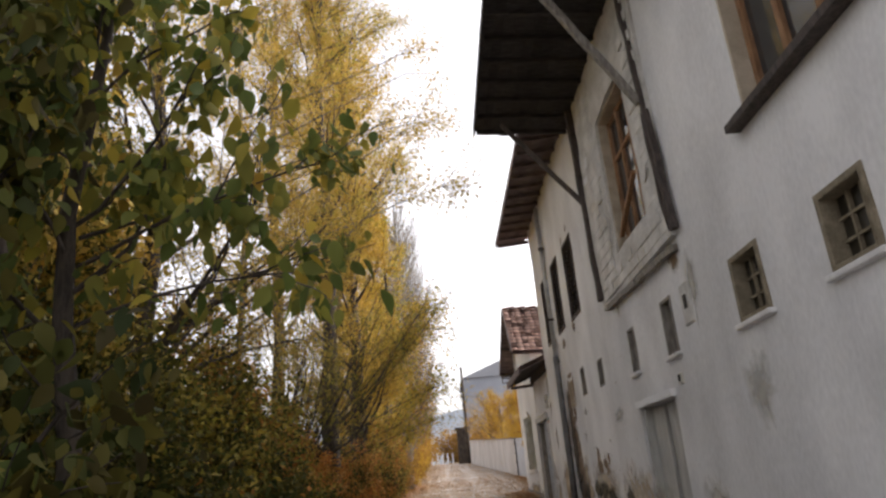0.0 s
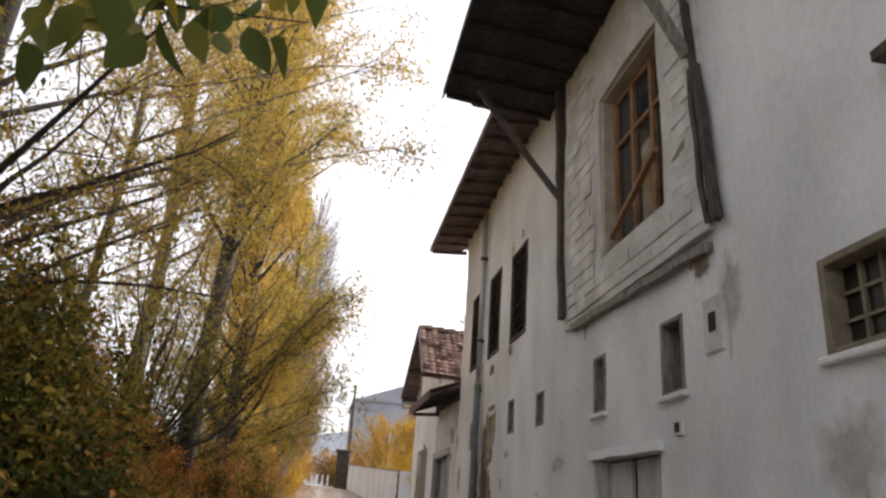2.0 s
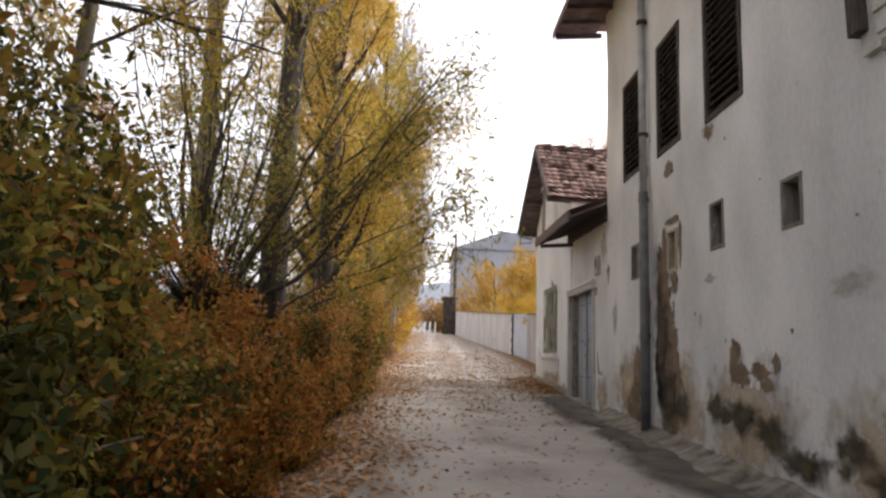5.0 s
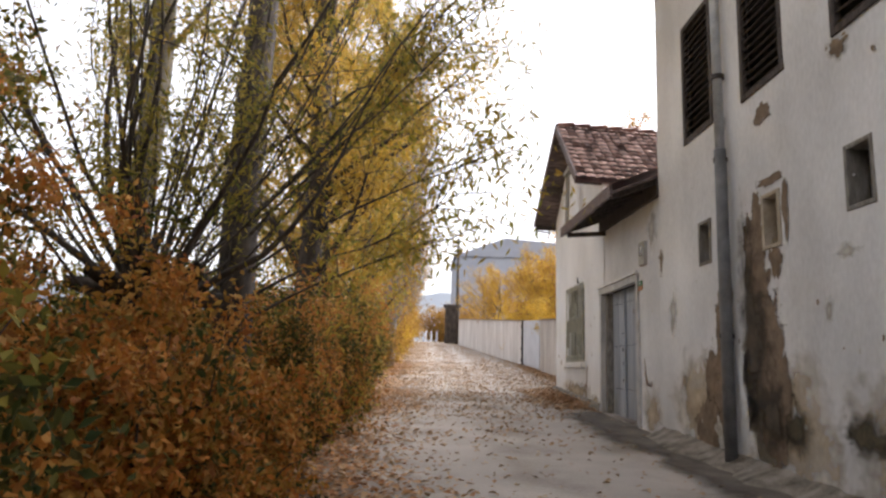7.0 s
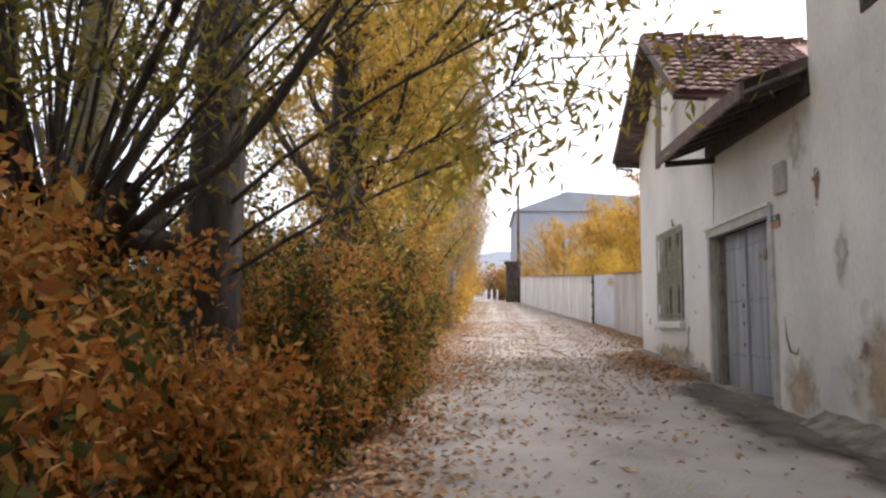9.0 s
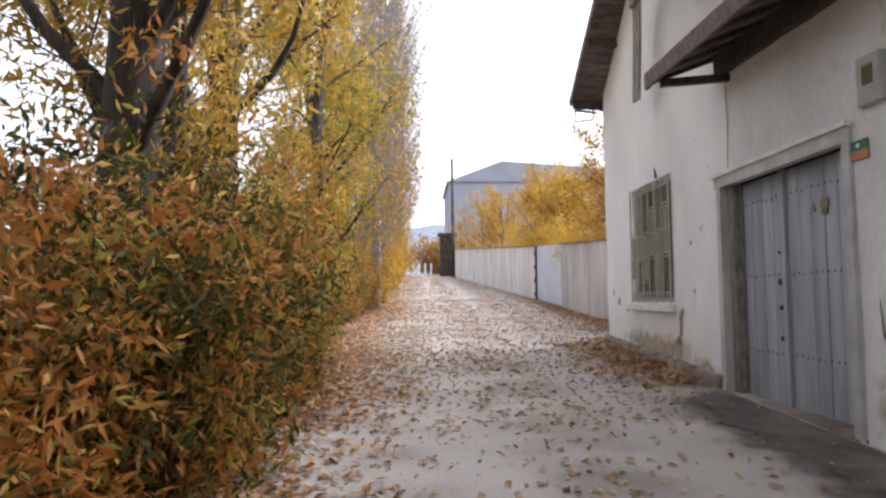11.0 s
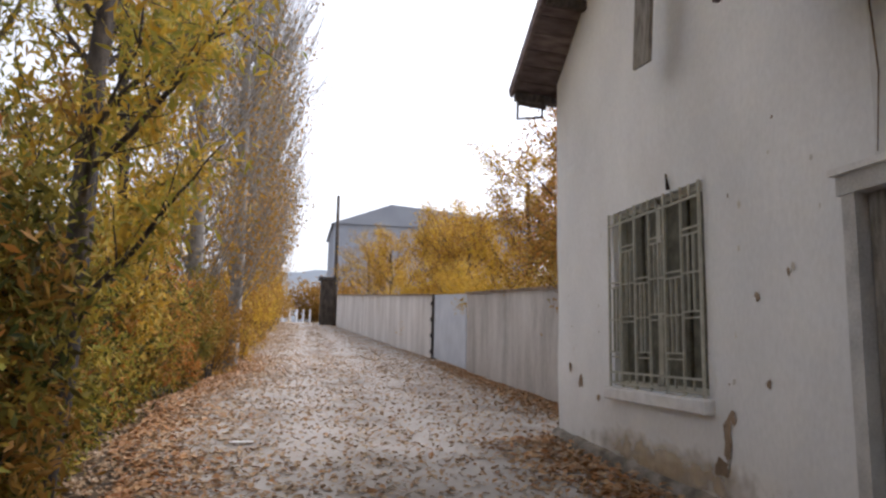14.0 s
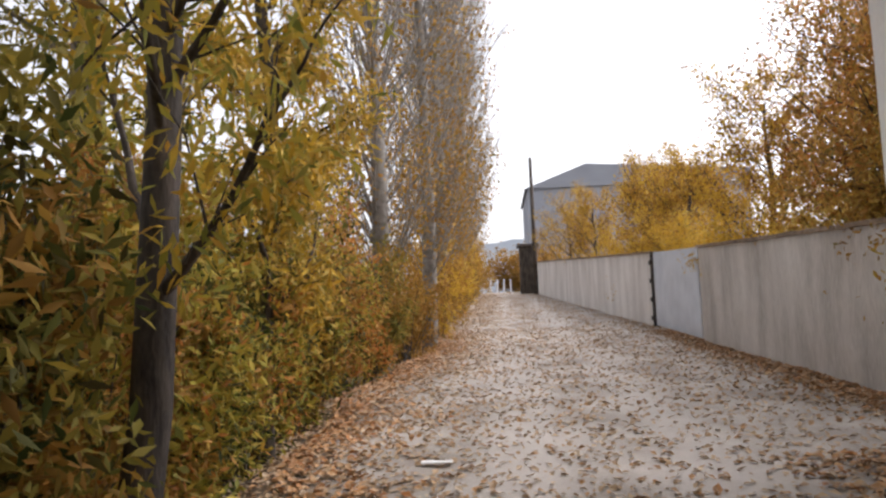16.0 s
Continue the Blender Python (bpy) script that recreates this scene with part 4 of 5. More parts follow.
tube("hook", [(GX - 0.02, 24.85, 4.12), (GX - 0.04, 24.85, 4.26)], [0.02, 0.008], M_IRON, gw, 6)

# plate and meter box by the gate
sg = tagged(new("enamel_plate"), "small green and orange enamel plate on the wall", "sign")
sg.location = (GX - 0.024, 20.28, 3.5)
for nm, mat, a, b in (("upper_field", M_GREEN, 0.05, 0.13), ("lower_field", M_ORANGE, -0.02, 0.05)):
    bm = bmesh.new()
    box(bm, 0, 0.014, -0.11, 0.11, a, b)
    part(nm, bm, mat, sg)
bm = bmesh.new()
box(bm, -0.003, 0.0, -0.02, 0.02, 0.075, 0.105)
part("emblem", bm, M_WHITE, sg)
box_m = tagged(new("meter_box"), "cream metal meter box with a dark window on the wall", "meter box")
box_m.location = (GX - 0.03, 20.08, 3.86)
bm = bmesh.new()
box(bm, -0.028, 0.04, -0.14, 0.14, 0.0, 0.38)
part("case", bevelled(bm, 0.012), M_CREAM, box_m)
bm = bmesh.new()
box(bm, -0.033, -0.026, -0.06, 0.06, 0.15, 0.3)
part("window", bm, M_GLASS, box_m)

# ---- cottage roof ----
RX0, RX1, RY, RZ = 2.68, 8.2, 25.25, 7.95
roof = tagged(new("cottage_roof"), "steep gabled roof with old red clay tiles", "roof")
roof.location = (RX0, RY, RZ)
roof.rotation_euler = (0, radians(3), 0)
slope = math.atan2(1.92, 2.6)
for side, run in ((-1, 2.75), (1, 2.6)):
    d = Vector((0, side * math.cos(slope), -math.sin(slope)))
    nrm = Vector((0, side * math.sin(slope), math.cos(slope)))
    ln = run / math.cos(slope)
    for i in range(14):
        a, c = ln * i / 14, ln * (i + 1) / 14 - 0.008
        bm = bmesh.new()
        v = [bm.verts.new(d * s + nrm * h + Vector((xx, 0, 0))) for xx in (0, RX1 - RX0) for s in (a, c) for h in (-0.06, -0.03)]
        for f in ((0, 1, 3, 2), (4, 6, 7, 5), (0, 4, 5, 1), (2, 3, 7, 6), (0, 2, 6, 4), (1, 5, 7, 3)):
            bm.faces.new([v[k] for k in f])
        part("roof_board", bm, M_PURPLEWOOD, roof)
    beam("bargeboard", Vector(roof.location) + nrm * -0.02 + Vector((-0.015, 0, 0)), Vector(roof.location) + d * ln + nrm * -0.02 + Vector((-0.015, 0, 0)), 0.04, 0.16, M_PURPLEWOOD, roof, 0.003)
    for i in range(3):
        p = Vector(roof.location) + d * (0.5 + i * 1.35) + nrm * -0.12
        beam("purlin", p + Vector((0.02, 0, 0)), p + Vector((0.6, 0, 0)), 0.1, 0.1, M_DARKWOOD, roof, 0.003)
rows, cols = 13, 14
for r in range(rows):
    for c in range(cols):
        o = new("tile", TILE)
        o.parent = roof
        s = r * 0.265
        o.matrix_basis = Matrix.Translation((0.09 + c * 0.2 + rk.uniform(-0.006, 0.006), -s * math.cos(slope), -s * math.sin(slope) + 0.02)) @ Matrix.Rotation(slope, 4, "X") @ pose(0, 0, rk.uniform(0, 0.008), 0, 0, rk.uniform(-1.5, 1.5)) @ Matrix.Diagonal((0.84, 0.78, 1.15, 1))
for c in range(14):
    o = new("ridge_tile", TILE)
    o.parent = roof
    o.matrix_basis = Matrix.Translation((0.39 * c, 0, 0.04)) @ pose(0, 0, 0, 0, 0, 90) @ Matrix.Diagonal((1.2, 1.1, 1.4, 1))
raw("rear_covering", [(2.85, 0, 0.03), (RX1 - RX0, 0, 0.03), (RX1 - RX0, -2.75, 0.03 - 2.75 * math.tan(slope)), (2.85, -2.75, 0.03 - 2.75 * math.tan(slope))], [(0, 3, 2, 1)], M_TILE, roof)
# far slope as one sheet of the same tiles
far_v = [(x, y, z) for x, y, z in ((0, 0, 0.0), (RX1 - RX0, 0, 0.0), (RX1 - RX0, 2.6, -2.6 * math.tan(slope)), (0, 2.6, -2.6 * math.tan(slope)))]
raw("far_slope_covering", [(x, y, z + 0.02) for x, y, z in far_v], [(0, 1, 2, 3)], M_TILE, roof)
hb = tagged(new("hanging_board"), "loose weathered grey board hanging from the roof verge", "board")
hb.location = (2.8, 24.6, 6.0)
beam("board", (2.82, 24.75, 5.2), (2.82, 24.62, 6.55), 0.03, 0.3, M_GREYWOOD, hb, 0.006)
beam("cross_piece", (2.8, 24.75, 6.6), (2.8, 23.75, 6.66), 0.1, 0.12, M_GREYWOOD, hb, 0.005)
tube("eave_hook", [(2.74, 27.75, 6.0), (2.75, 27.75, 5.66), (3.06, 27.68, 5.7), (3.06, 27.68, 6.0)], [0.022] * 4, M_DARKWOOD, roof, 5)
beam("eave_bracket", (2.74, 27.72, 5.86), (3.1, 27.66, 5.82), 0.04, 0.04, M_DARKWOOD, roof)

# lean-to roof over the gate
lt = tagged(new("lean_to_eave"), "sagging dark boarded lean-to eave over the carriage gate", "roof")
lt.location = (GX, 21, 5.1)
for i in range(7):
    xa = 2.36 + i * 0.16
    bm = bmesh.new()
    e = rk.uniform(-0.12, 0.06) if i else 0.0
    za, zb = 4.87 + i * 0.062, 4.87 + (i + 1) * 0.062
    v = [bm.verts.new(Vector(p) - lt.location) for p in ((xa, 19.15, za - 0.08), (xa + 0.155, 19.15, zb - 0.08), (xa + 0.155, 22.85 + e, zb), (xa, 22.85 + e, za), (xa, 19.15, za - 0.045), (xa + 0.155, 19.15, zb - 0.045), (xa + 0.155, 22.85 + e, zb + 0.035), (xa, 22.85 + e, za + 0.035))]
    for f in ((0, 3, 2, 1), (4, 5, 6, 7), (0, 1, 5, 4), (1, 2, 6, 5), (2, 3, 7, 6), (3, 0, 4, 7)):
        bm.faces.new([v[k] for k in f])
    part("soffit_board", bm, M_PURPLEWOOD, lt)
for i in range(7):
    y = 19.3 + i * 0.58
    beam("rafter", (2.38, y, 4.78 + 0.02 * i), (3.3, y, 5.12 + 0.02 * i), 0.08, 0.1, M_DARKWOOD, lt, 0.006)
beam("edge_board", (2.34, 19.15, 4.82), (2.34, 22.9, 4.9), 0.04, 0.18, M_PURPLEWOOD, lt, 0.004)
beam("tie", (2.4, 22.6, 4.79), (3.15, 22.5, 4.83), 0.08, 0.08, M_DARKWOOD, lt, 0.004)
beam("wall_plate", (GX - 0.02, 19.2, 4.92), (GX - 0.02, 22.7, 5.0), 0.12, 0.24, M_DARKWOOD, lt, 0.006)
bm = bmesh.new()
v = [bm.verts.new(Vector(p) - lt.location) for p in ((2.33, 19.15, 4.93), (2.33, 22.9, 5.0), (6.5, 22.9, 6.6), (6.5, 19.15, 6.5))]
bm.faces.new(v)
part("roof_covering", bm, M_TILE, lt)

# ---- garden wall ----
GW = ((4.5, -0.0234, 27.6, 37.2), (4.18, -0.0695, 41.3, 66.9))
gwall = tagged(noisy_wall("wall_garden", M_RENDER, 4.5, 0.25, 27.6, 37.2, 0.9, 3.6, [], step=0.3, amp=0.03, seed=21, top=lambda y: road_z(y) + 2.0, slope=-0.0234), "streaked rendered garden wall with brown coping", "wall", kind="structure")
gwall2 = tagged(noisy_wall("wall_garden_far", M_RENDER2, 4.18, 0.25, 41.3, 66.9, 1.5, 4.2, [], step=0.4, amp=0.03, seed=22, top=lambda y: road_z(y) + 2.0, slope=-0.0695), "streaked rendered garden wall climbing beside the lane", "wall", kind="structure")
for root, (x, sl, ya, yb) in zip((gwall, gwall2), GW):
    y = ya
    while y < yb - 0.3:
        e = min(yb, y + 0.9)
        xa, xb = x + sl * (y - ya), x + sl * (e - ya)
        beam("coping_slab", (xa + 0.12, y + 0.01, road_z(y) + 2.03 + rk.uniform(-0.012, 0.012)), (xb + 0.12, e - 0.01, road_z(e) + 2.03), 0.36, 0.06, M_ADOBE, None, 0.006).parent = root
        y = e
gd = tagged(new("garden_gate"), "pale blue sheet metal sliding gate in the garden wall", "gate")
gd.location = (4.24, 39.2, road_z(39.2))
for i in range(4):
    ya, yb = -1.95 + i * 0.975, -1.95 + (i + 1) * 0.975 - 0.01
    bm = bmesh.new()
    box(bm, -0.02, 0.02, ya, yb, 0.06 , 2.02)
    for v in bm.verts:
        v.co.z += road_z(39.2 + v.co.y) - road_z(39.2)
        v.co.x -= 0.0234 * v.co.y
    part("sheet_panel", bm, M_BLUEDOOR, gd)
bm = bmesh.new()
box(bm, -0.13, 0.05, 1.96, 2.08, -0.1, 2.15)
part("gate_post", bevelled(bm, 0.01), M_IRON, gd)
for i in range(4):
    bm = bmesh.new()
    box(bm, -0.17, -0.12, 1.97, 2.07, 0.3 + 0.5 * i, 0.42 + 0.5 * i)
    part("hinge", bm, M_IRON, gd)

# ---- far things ----
pole = tagged(new("utility_pole"), "tall dark wooden utility pole at the bend", "pole")
pole.location = (2.35, 66.2, road_z(66.2))
tube("pole_shaft", [(2.35, 66.2, 3.6), (2.33, 66.2, 8), (2.3, 66.2, 12.6)], [0.16, 0.13, 0.1], M_BARK, pole, 8)
hut = tagged(new("gate_hut"), "brown timber gate pier with a flat cap beside the wall", "pier")
hut.location = (2.0, 67.6, road_z(67.6))
bm = bmesh.new()
box(bm, -0.6, 0.55, -0.5, 0.5, -0.2, 3.0)
part("body", bevelled(bm, 0.03), M_BARK, hut)
bm = bmesh.new()
box(bm, -0.75, 0.7, -0.65, 0.65, 3.0, 3.2)
part("cap", bevelled(bm, 0.03), M_DARKWOOD, hut)
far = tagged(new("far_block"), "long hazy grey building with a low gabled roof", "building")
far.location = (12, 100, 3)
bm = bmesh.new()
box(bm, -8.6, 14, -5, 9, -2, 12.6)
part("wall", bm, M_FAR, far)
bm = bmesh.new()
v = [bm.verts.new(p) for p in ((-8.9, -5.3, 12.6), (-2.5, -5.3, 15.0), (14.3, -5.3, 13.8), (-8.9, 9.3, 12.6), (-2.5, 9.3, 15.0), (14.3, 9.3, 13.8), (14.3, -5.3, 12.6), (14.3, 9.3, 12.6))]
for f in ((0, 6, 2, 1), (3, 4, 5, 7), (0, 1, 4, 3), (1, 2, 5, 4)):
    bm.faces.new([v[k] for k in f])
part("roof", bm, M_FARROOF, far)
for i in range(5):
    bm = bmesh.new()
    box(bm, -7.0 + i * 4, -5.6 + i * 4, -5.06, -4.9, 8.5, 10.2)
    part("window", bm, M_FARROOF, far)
verts, faces = [], []
for i in range(61):
    x = -420 + 14 * i
    verts += [(x, 620, -20), (x, 620, 62 + 16 * noise.noise(Vector((x * 0.006, 3, 0))) + 5 * noise.noise(Vector((x * 0.03, 1, 0))))]
faces = [(2 * i, 2 * i + 2, 2 * i + 3, 2 * i + 1) for i in range(60)]
tagged(raw("backdrop", verts, faces, M_HILL), "pale blue hazy hills on the horizon", "hills", kind="structure")
post_me = None
for i in range(7):
    p = tagged(new("white_post"), "low white painted post at the far bend", "post", "posts at the bend")
    p.location = (-2.3 + i * 0.55, 78 + 0.4 * i, road_z(78))
    if post_me is None:
        bm = bmesh.new()
        box(bm, -0.07, 0.07, -0.07, 0.07, -0.2, 1.1)
        bevelled(bm, 0.03)
        post_me = bpy.data.meshes.new("shaft")
        bm.to_mesh(post_me)
        bm.free()
        post_me.materials.append(M_WHITE)
    o = new("shaft", post_me)
    o.parent = p
lit = tagged(new("paper_scrap"), "crumpled white paper scrap lying on the leaves", "litter")
lit.location = (-0.6, 27.6, road_z(27.6) + 0.03)
bm = bmesh.new()
bmesh.ops.create_grid(bm, x_segments=6, y_segments=3, size=0.5)
for v in bm.verts:
    v.co = Vector((v.co.x * 0.26, v.co.y * 0.1, 0.025 * noise.noise(v.co * 6)))
bmesh.ops.solidify(bm, geom=bm.faces[:], thickness=0.004)
part("sheet", bm, M_WHITE, lit)


stick = tagged(new("fallen_branch"), "pale barkless fallen branch caught in the bushes", "branch")
stick.location = (-2.0, 10.1, 1.6)
tube("stem", [(-2.75, 9.7, 1.42), (-2.4, 9.85, 1.55), (-2.0, 10.05, 1.68), (-1.6, 10.25, 1.8)], [0.018, 0.016, 0.013, 0.006], M_PALEBARK, stick, 7)
tube("fork", [(-2.4, 9.85, 1.55), (-2.15, 9.8, 1.42), (-1.95, 9.85, 1.2)], [0.013, 0.012, 0.01], M_PALEBARK, stick, 6)

# ---- trees ----
def limbs_mesh(name, limbs, mat, parent):
    """All limbs of one tree as tapered tubes in one mesh."""
    vs, fs, base = [], [], 0
    for pts, r0, r1 in limbs:
        sides = 8 if r0 > 0.08 else (5 if r0 > 0.02 else 3)
        n = len(pts)
        for i, p in enumerate(pts):
            d = (pts[min(i + 1, n - 1)] - pts[max(i - 1, 0)])
            d = d / (np.linalg.norm(d) + 1e-9)
            u = np.cross(d, (0.31, 0.9, 0.2))
            u /= np.linalg.norm(u) + 1e-9
            w = np.cross(d, u)
            r = r0 + (r1 - r0) * i / (n - 1)
            for k in range(sides):
                a = 2 * math.pi * k / sides
                rr = r * (1 + (0.12 * math.sin(3 * a + i) if r0 > 0.08 else 0))
                vs.append(p + (u * math.cos(a) + w * math.sin(a)) * rr)
        for i in range(n - 1):
            for k in range(sides):
                q = (k + 1) % sides
                fs.append((base + i * sides + k, base + i * sides + q, base + (i + 1) * sides + q, base + (i + 1) * sides + k))
        base += n * sides
    off = np.array(parent.location)
    return raw(name, [tuple(v - off) for v in vs], fs, mat, parent, smooth=True)


def path(rng, start, d, length, n, jitter, up=0.0):
    p, d = np.array(start, float), np.array(d, float)
    d /= np.linalg.norm(d)
    out = [p.copy()]
    for _ in range(n):
        d = d + rng.normal(size=3) * jitter + np.array((0, 0, up))
        d /= np.linalg.norm(d)
        p = p + d * length / n
        out.append(p.copy())
    return np.array(out)


def tree(name, label, x, y, height, r, mat_bark, mat_leaf, count, seed, lean=(0, 0), first=0.3, spread=0.9, arm=2.2, arms=16, twigs=7, size=0.1, aspect=0.32, droop=0.4, up=0.06, scatter=0.13, extra=(), top=1.0, bias=(0, 0), leafmix=None, full=False, shrink=0.5):
    """Trunk, arms and twigs with leaves along the twigs."""
    rng = np.random.default_rng(seed)
    root = tagged(new(name), label, "tree")
    zb = ground_z(x, y) - 0.15
    root.location = (x, y, zb)
    n = 9
    trunk = np.array([(x + lean[0] * (i / n) + 0.06 * math.sin(i * 1.3 + seed), y + lean[1] * (i / n) + 0.06 * math.cos(i * 1.1 + seed), zb + height * i / n) for i in range(n + 1)])
    limbs = [(trunk, r, r * 0.25)]
    ends = []
    for i in range(arms):
        f = first + (top - first) * (i + rng.uniform(0, 1)) / arms
        k = min(int(f * n), n - 1)
        s = trunk[k] + (trunk[k + 1] - trunk[k]) * (f * n - k)
        a = rng.uniform(0, 2 * math.pi)
        d = (math.cos(a) * spread + bias[0], math.sin(a) * spread + bias[1], 0.75)
        ln = arm * (1.1 - shrink * f) * rng.uniform(0.7, 1.2)
        p = path(rng, s, d, ln, 6, 0.12, up)
        limbs.append((p, r * 0.32 * (1.2 - f), 0.008))
        for _ in range(twigs):
            j = rng.integers(1, len(p))
            dd = p[j] - p[j - 1]
            dd = dd / np.linalg.norm(dd) + rng.normal(size=3) * 0.5
            t = path(rng, p[j], dd, ln * rng.uniform(0.3, 0.6), 5, 0.15, 0.0)
            limbs.append((t, 0.010, 0.003))
            ends.append(t)
    for st, d, ln, rr, u in extra:
        p = path(rng, st, d, ln, 9, 0.06, u)
        limbs.append((p, rr, 0.006))
        for _ in range(int(ln * 3.2)):
            j = rng.integers(3, len(p))
            dd = (p[j] - p[j - 1]) / np.linalg.norm(p[j] - p[j - 1]) + rng.normal(size=3) * 0.45
            t = path(rng, p[j], dd, rng.uniform(0.5, 1.2), 4, 0.15, -0.03)
            limbs.append((t, 0.008, 0.003))
            ends.append(t)
    limbs_mesh("trunk", limbs, mat_bark, root)
    E = np.array([e[:5] for e in ends])
    for li, (ml, share) in enumerate(leafmix or ((mat_leaf, 1.0),)):
        c = int(count * share)
        i = rng.integers(0, len(E), c)
        j = rng.integers(1, 4, c)
        t = rng.uniform(0, 1, c)[:, None]
        pts = E[i, j] * (1 - t) + E[i, j + 1] * t + rng.normal(size=(c, 3)) * scatter
        leaf_mesh("crown", pts - np.array(root.location), size, ml, root, aspect, droop, seed + li, full)
    return root


def bush(name, label, x, y, rx, ry, h, mat, count, seed, size=0.07, aspect=0.5, stems=26, clumps=70, clump=0.13, droop=0.2, mix=None, zoff=0.0):
    """Stems fanning from the ground and leaves in clumps around them."""
    rng = np.random.default_rng(seed)
    root = tagged(new(name), label, "bush")
    zb = ground_z(x, y) - 0.05
    root.location = (x, y, zb)
    limbs, tips = [], []
    for i in range(stems):
        a = rng.uniform(0, 2 * math.pi)
        q = rng.uniform(0.1, 1) ** 0.6
        tip = np.array((x + rx * q * math.cos(a), y + ry * q * math.sin(a), zb + zoff + h * rng.uniform(0.45, 1.0) * (1 - 0.45 * q * q)))
        s = np.array((x + rng.uniform(-0.25, 0.25) * rx, y + rng.uniform(-0.4, 0.4) * ry, zb))
        mid = (s + tip) / 2 + np.array((0, 0, 0.18 * h)) + rng.normal(size=3) * 0.08
        t = np.linspace(0, 1, 7)[:, None]
        p = s * (1 - t) ** 2 + mid * 2 * t * (1 - t) + tip * t * t
        limbs.append((p, 0.016, 0.004))
        tips.append(p)
    limbs_mesh("woody_frame", limbs, M_BARK, root)
    T = np.array(tips)
    for li, (ml, share) in enumerate(mix or ((mat, 1.0),)):
        cl = T[rng.integers(0, len(T), clumps), rng.integers(2, 7, clumps)] + rng.normal(size=(clumps, 3)) * np.array((rx, ry, h)) * 0.11
        cl[:, 2] = np.maximum(cl[:, 2], zb + 0.08)
        c = int(count * share)
        pts = cl[rng.integers(0, clumps, c)] + rng.normal(size=(c, 3)) * clump
        pts[:, 2] = np.maximum(pts[:, 2], zb + 0.02)
        leaf_mesh("foliage", pts - np.array(root.location), size, ml, root, aspect, droop, seed * 3 + li)
    return root


def g(x, y, h):
    return (x, y, ground_z(x, y) + h)


# near large-leaved tree that reaches over the lane
tree("broadleaf_tree", "young tree with large drooping green leaves over the lane", -2.1, 4.5, 6.5, 0.09, M_BARK, L_GREEN, 2300, 11, arms=16, arm=1.5, twigs=5, size=0.15, aspect=0.6, droop=0.9, scatter=0.09, first=0.42, full=True,
     extra=[(g(-2.1, 4.5, 2.7), (1.0, 0.0, 0.32), 1.65, 0.018, -0.03), (g(-2.1, 4.5, 3.1), (1.0, -0.1, 0.38), 1.5, 0.018, -0.04), (g(-2.1, 4.5, 3.3), (0.8, 0.5, 0.45), 1.7, 0.018, -0.03)], leafmix=((L_GREEN, 0.7), (L_LIME, 0.3)))
# mostly shade-coloured leaves, so this tree's gloom is in its colour
tree("broadleaf_tree", "young tree with large green leaves at the lane edge", -2.5, 3.4, 6.5, 0.1, M_BARK, L_GREEN, 2600, 12, arms=16, arm=1.3, twigs=5, size=0.15, aspect=0.6, droop=0.8, first=0.15, full=True, leafmix=((L_SHADE, 0.85), (L_GREEN, 0.15)))
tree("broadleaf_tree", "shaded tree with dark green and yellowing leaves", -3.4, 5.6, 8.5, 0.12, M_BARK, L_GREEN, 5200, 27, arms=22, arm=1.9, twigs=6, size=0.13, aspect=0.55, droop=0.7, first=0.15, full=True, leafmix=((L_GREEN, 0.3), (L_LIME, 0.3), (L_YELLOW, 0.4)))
# the lower and nearer the bush, the more shade its leaf colours carry
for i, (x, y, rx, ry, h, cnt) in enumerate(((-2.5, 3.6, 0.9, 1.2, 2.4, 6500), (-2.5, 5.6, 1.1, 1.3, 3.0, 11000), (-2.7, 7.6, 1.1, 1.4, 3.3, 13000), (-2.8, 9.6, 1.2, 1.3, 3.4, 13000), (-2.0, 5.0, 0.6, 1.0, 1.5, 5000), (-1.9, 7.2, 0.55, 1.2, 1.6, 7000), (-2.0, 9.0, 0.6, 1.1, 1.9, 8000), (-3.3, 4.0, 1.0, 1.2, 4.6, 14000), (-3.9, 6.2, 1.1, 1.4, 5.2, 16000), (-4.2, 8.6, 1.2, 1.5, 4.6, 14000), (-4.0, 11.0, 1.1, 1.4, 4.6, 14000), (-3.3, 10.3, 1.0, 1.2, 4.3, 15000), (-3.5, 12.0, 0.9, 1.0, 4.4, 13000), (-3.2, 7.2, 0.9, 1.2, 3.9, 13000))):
    bush("shaded_bush", "dense green and ochre bush under the trees, leaves darkened as in shade", x, y, rx, ry, h, L_SHADE, int(cnt * 0.8), 30 + i, size=0.085, aspect=0.55, clump=0.11, clumps=110, mix=((L_SHADE, 1.0), (L_RUST, 0.08)) if h < 2 else ((L_SHADE, 0.95), (L_OLIVE, 0.15)) if y < 6.5 else ((L_OLIVE, 0.35), (L_LIME, 0.1), (L_SHADE, 0.65)) if y < 9.8 else ((L_OLIVE, 0.3), (L_RUST, 0.5), (L_SHADE, 0.3)))
for i, (x, y, rx, ry, h) in enumerate(((-2.6, 10.6, 0.9, 1.0, 3.5), (-3.2, 11.6, 0.9, 1.0, 3.8), (-2.3, 9.6, 0.6, 0.8, 2.9), (-3.0, 9.2, 0.9, 0.9, 3.5))):
    bush("olive_bush", "full olive and yellow-green bush beneath the willow", x, y, rx, ry, h, L_OLIVE, 15000, 140 + i, size=0.085, aspect=0.45, stems=44, clumps=150, clump=0.13, mix=((L_OLIVE, 0.35), (L_LIME, 0.15), (L_BROWN, 0.15), (L_SHADE, 0.35)))
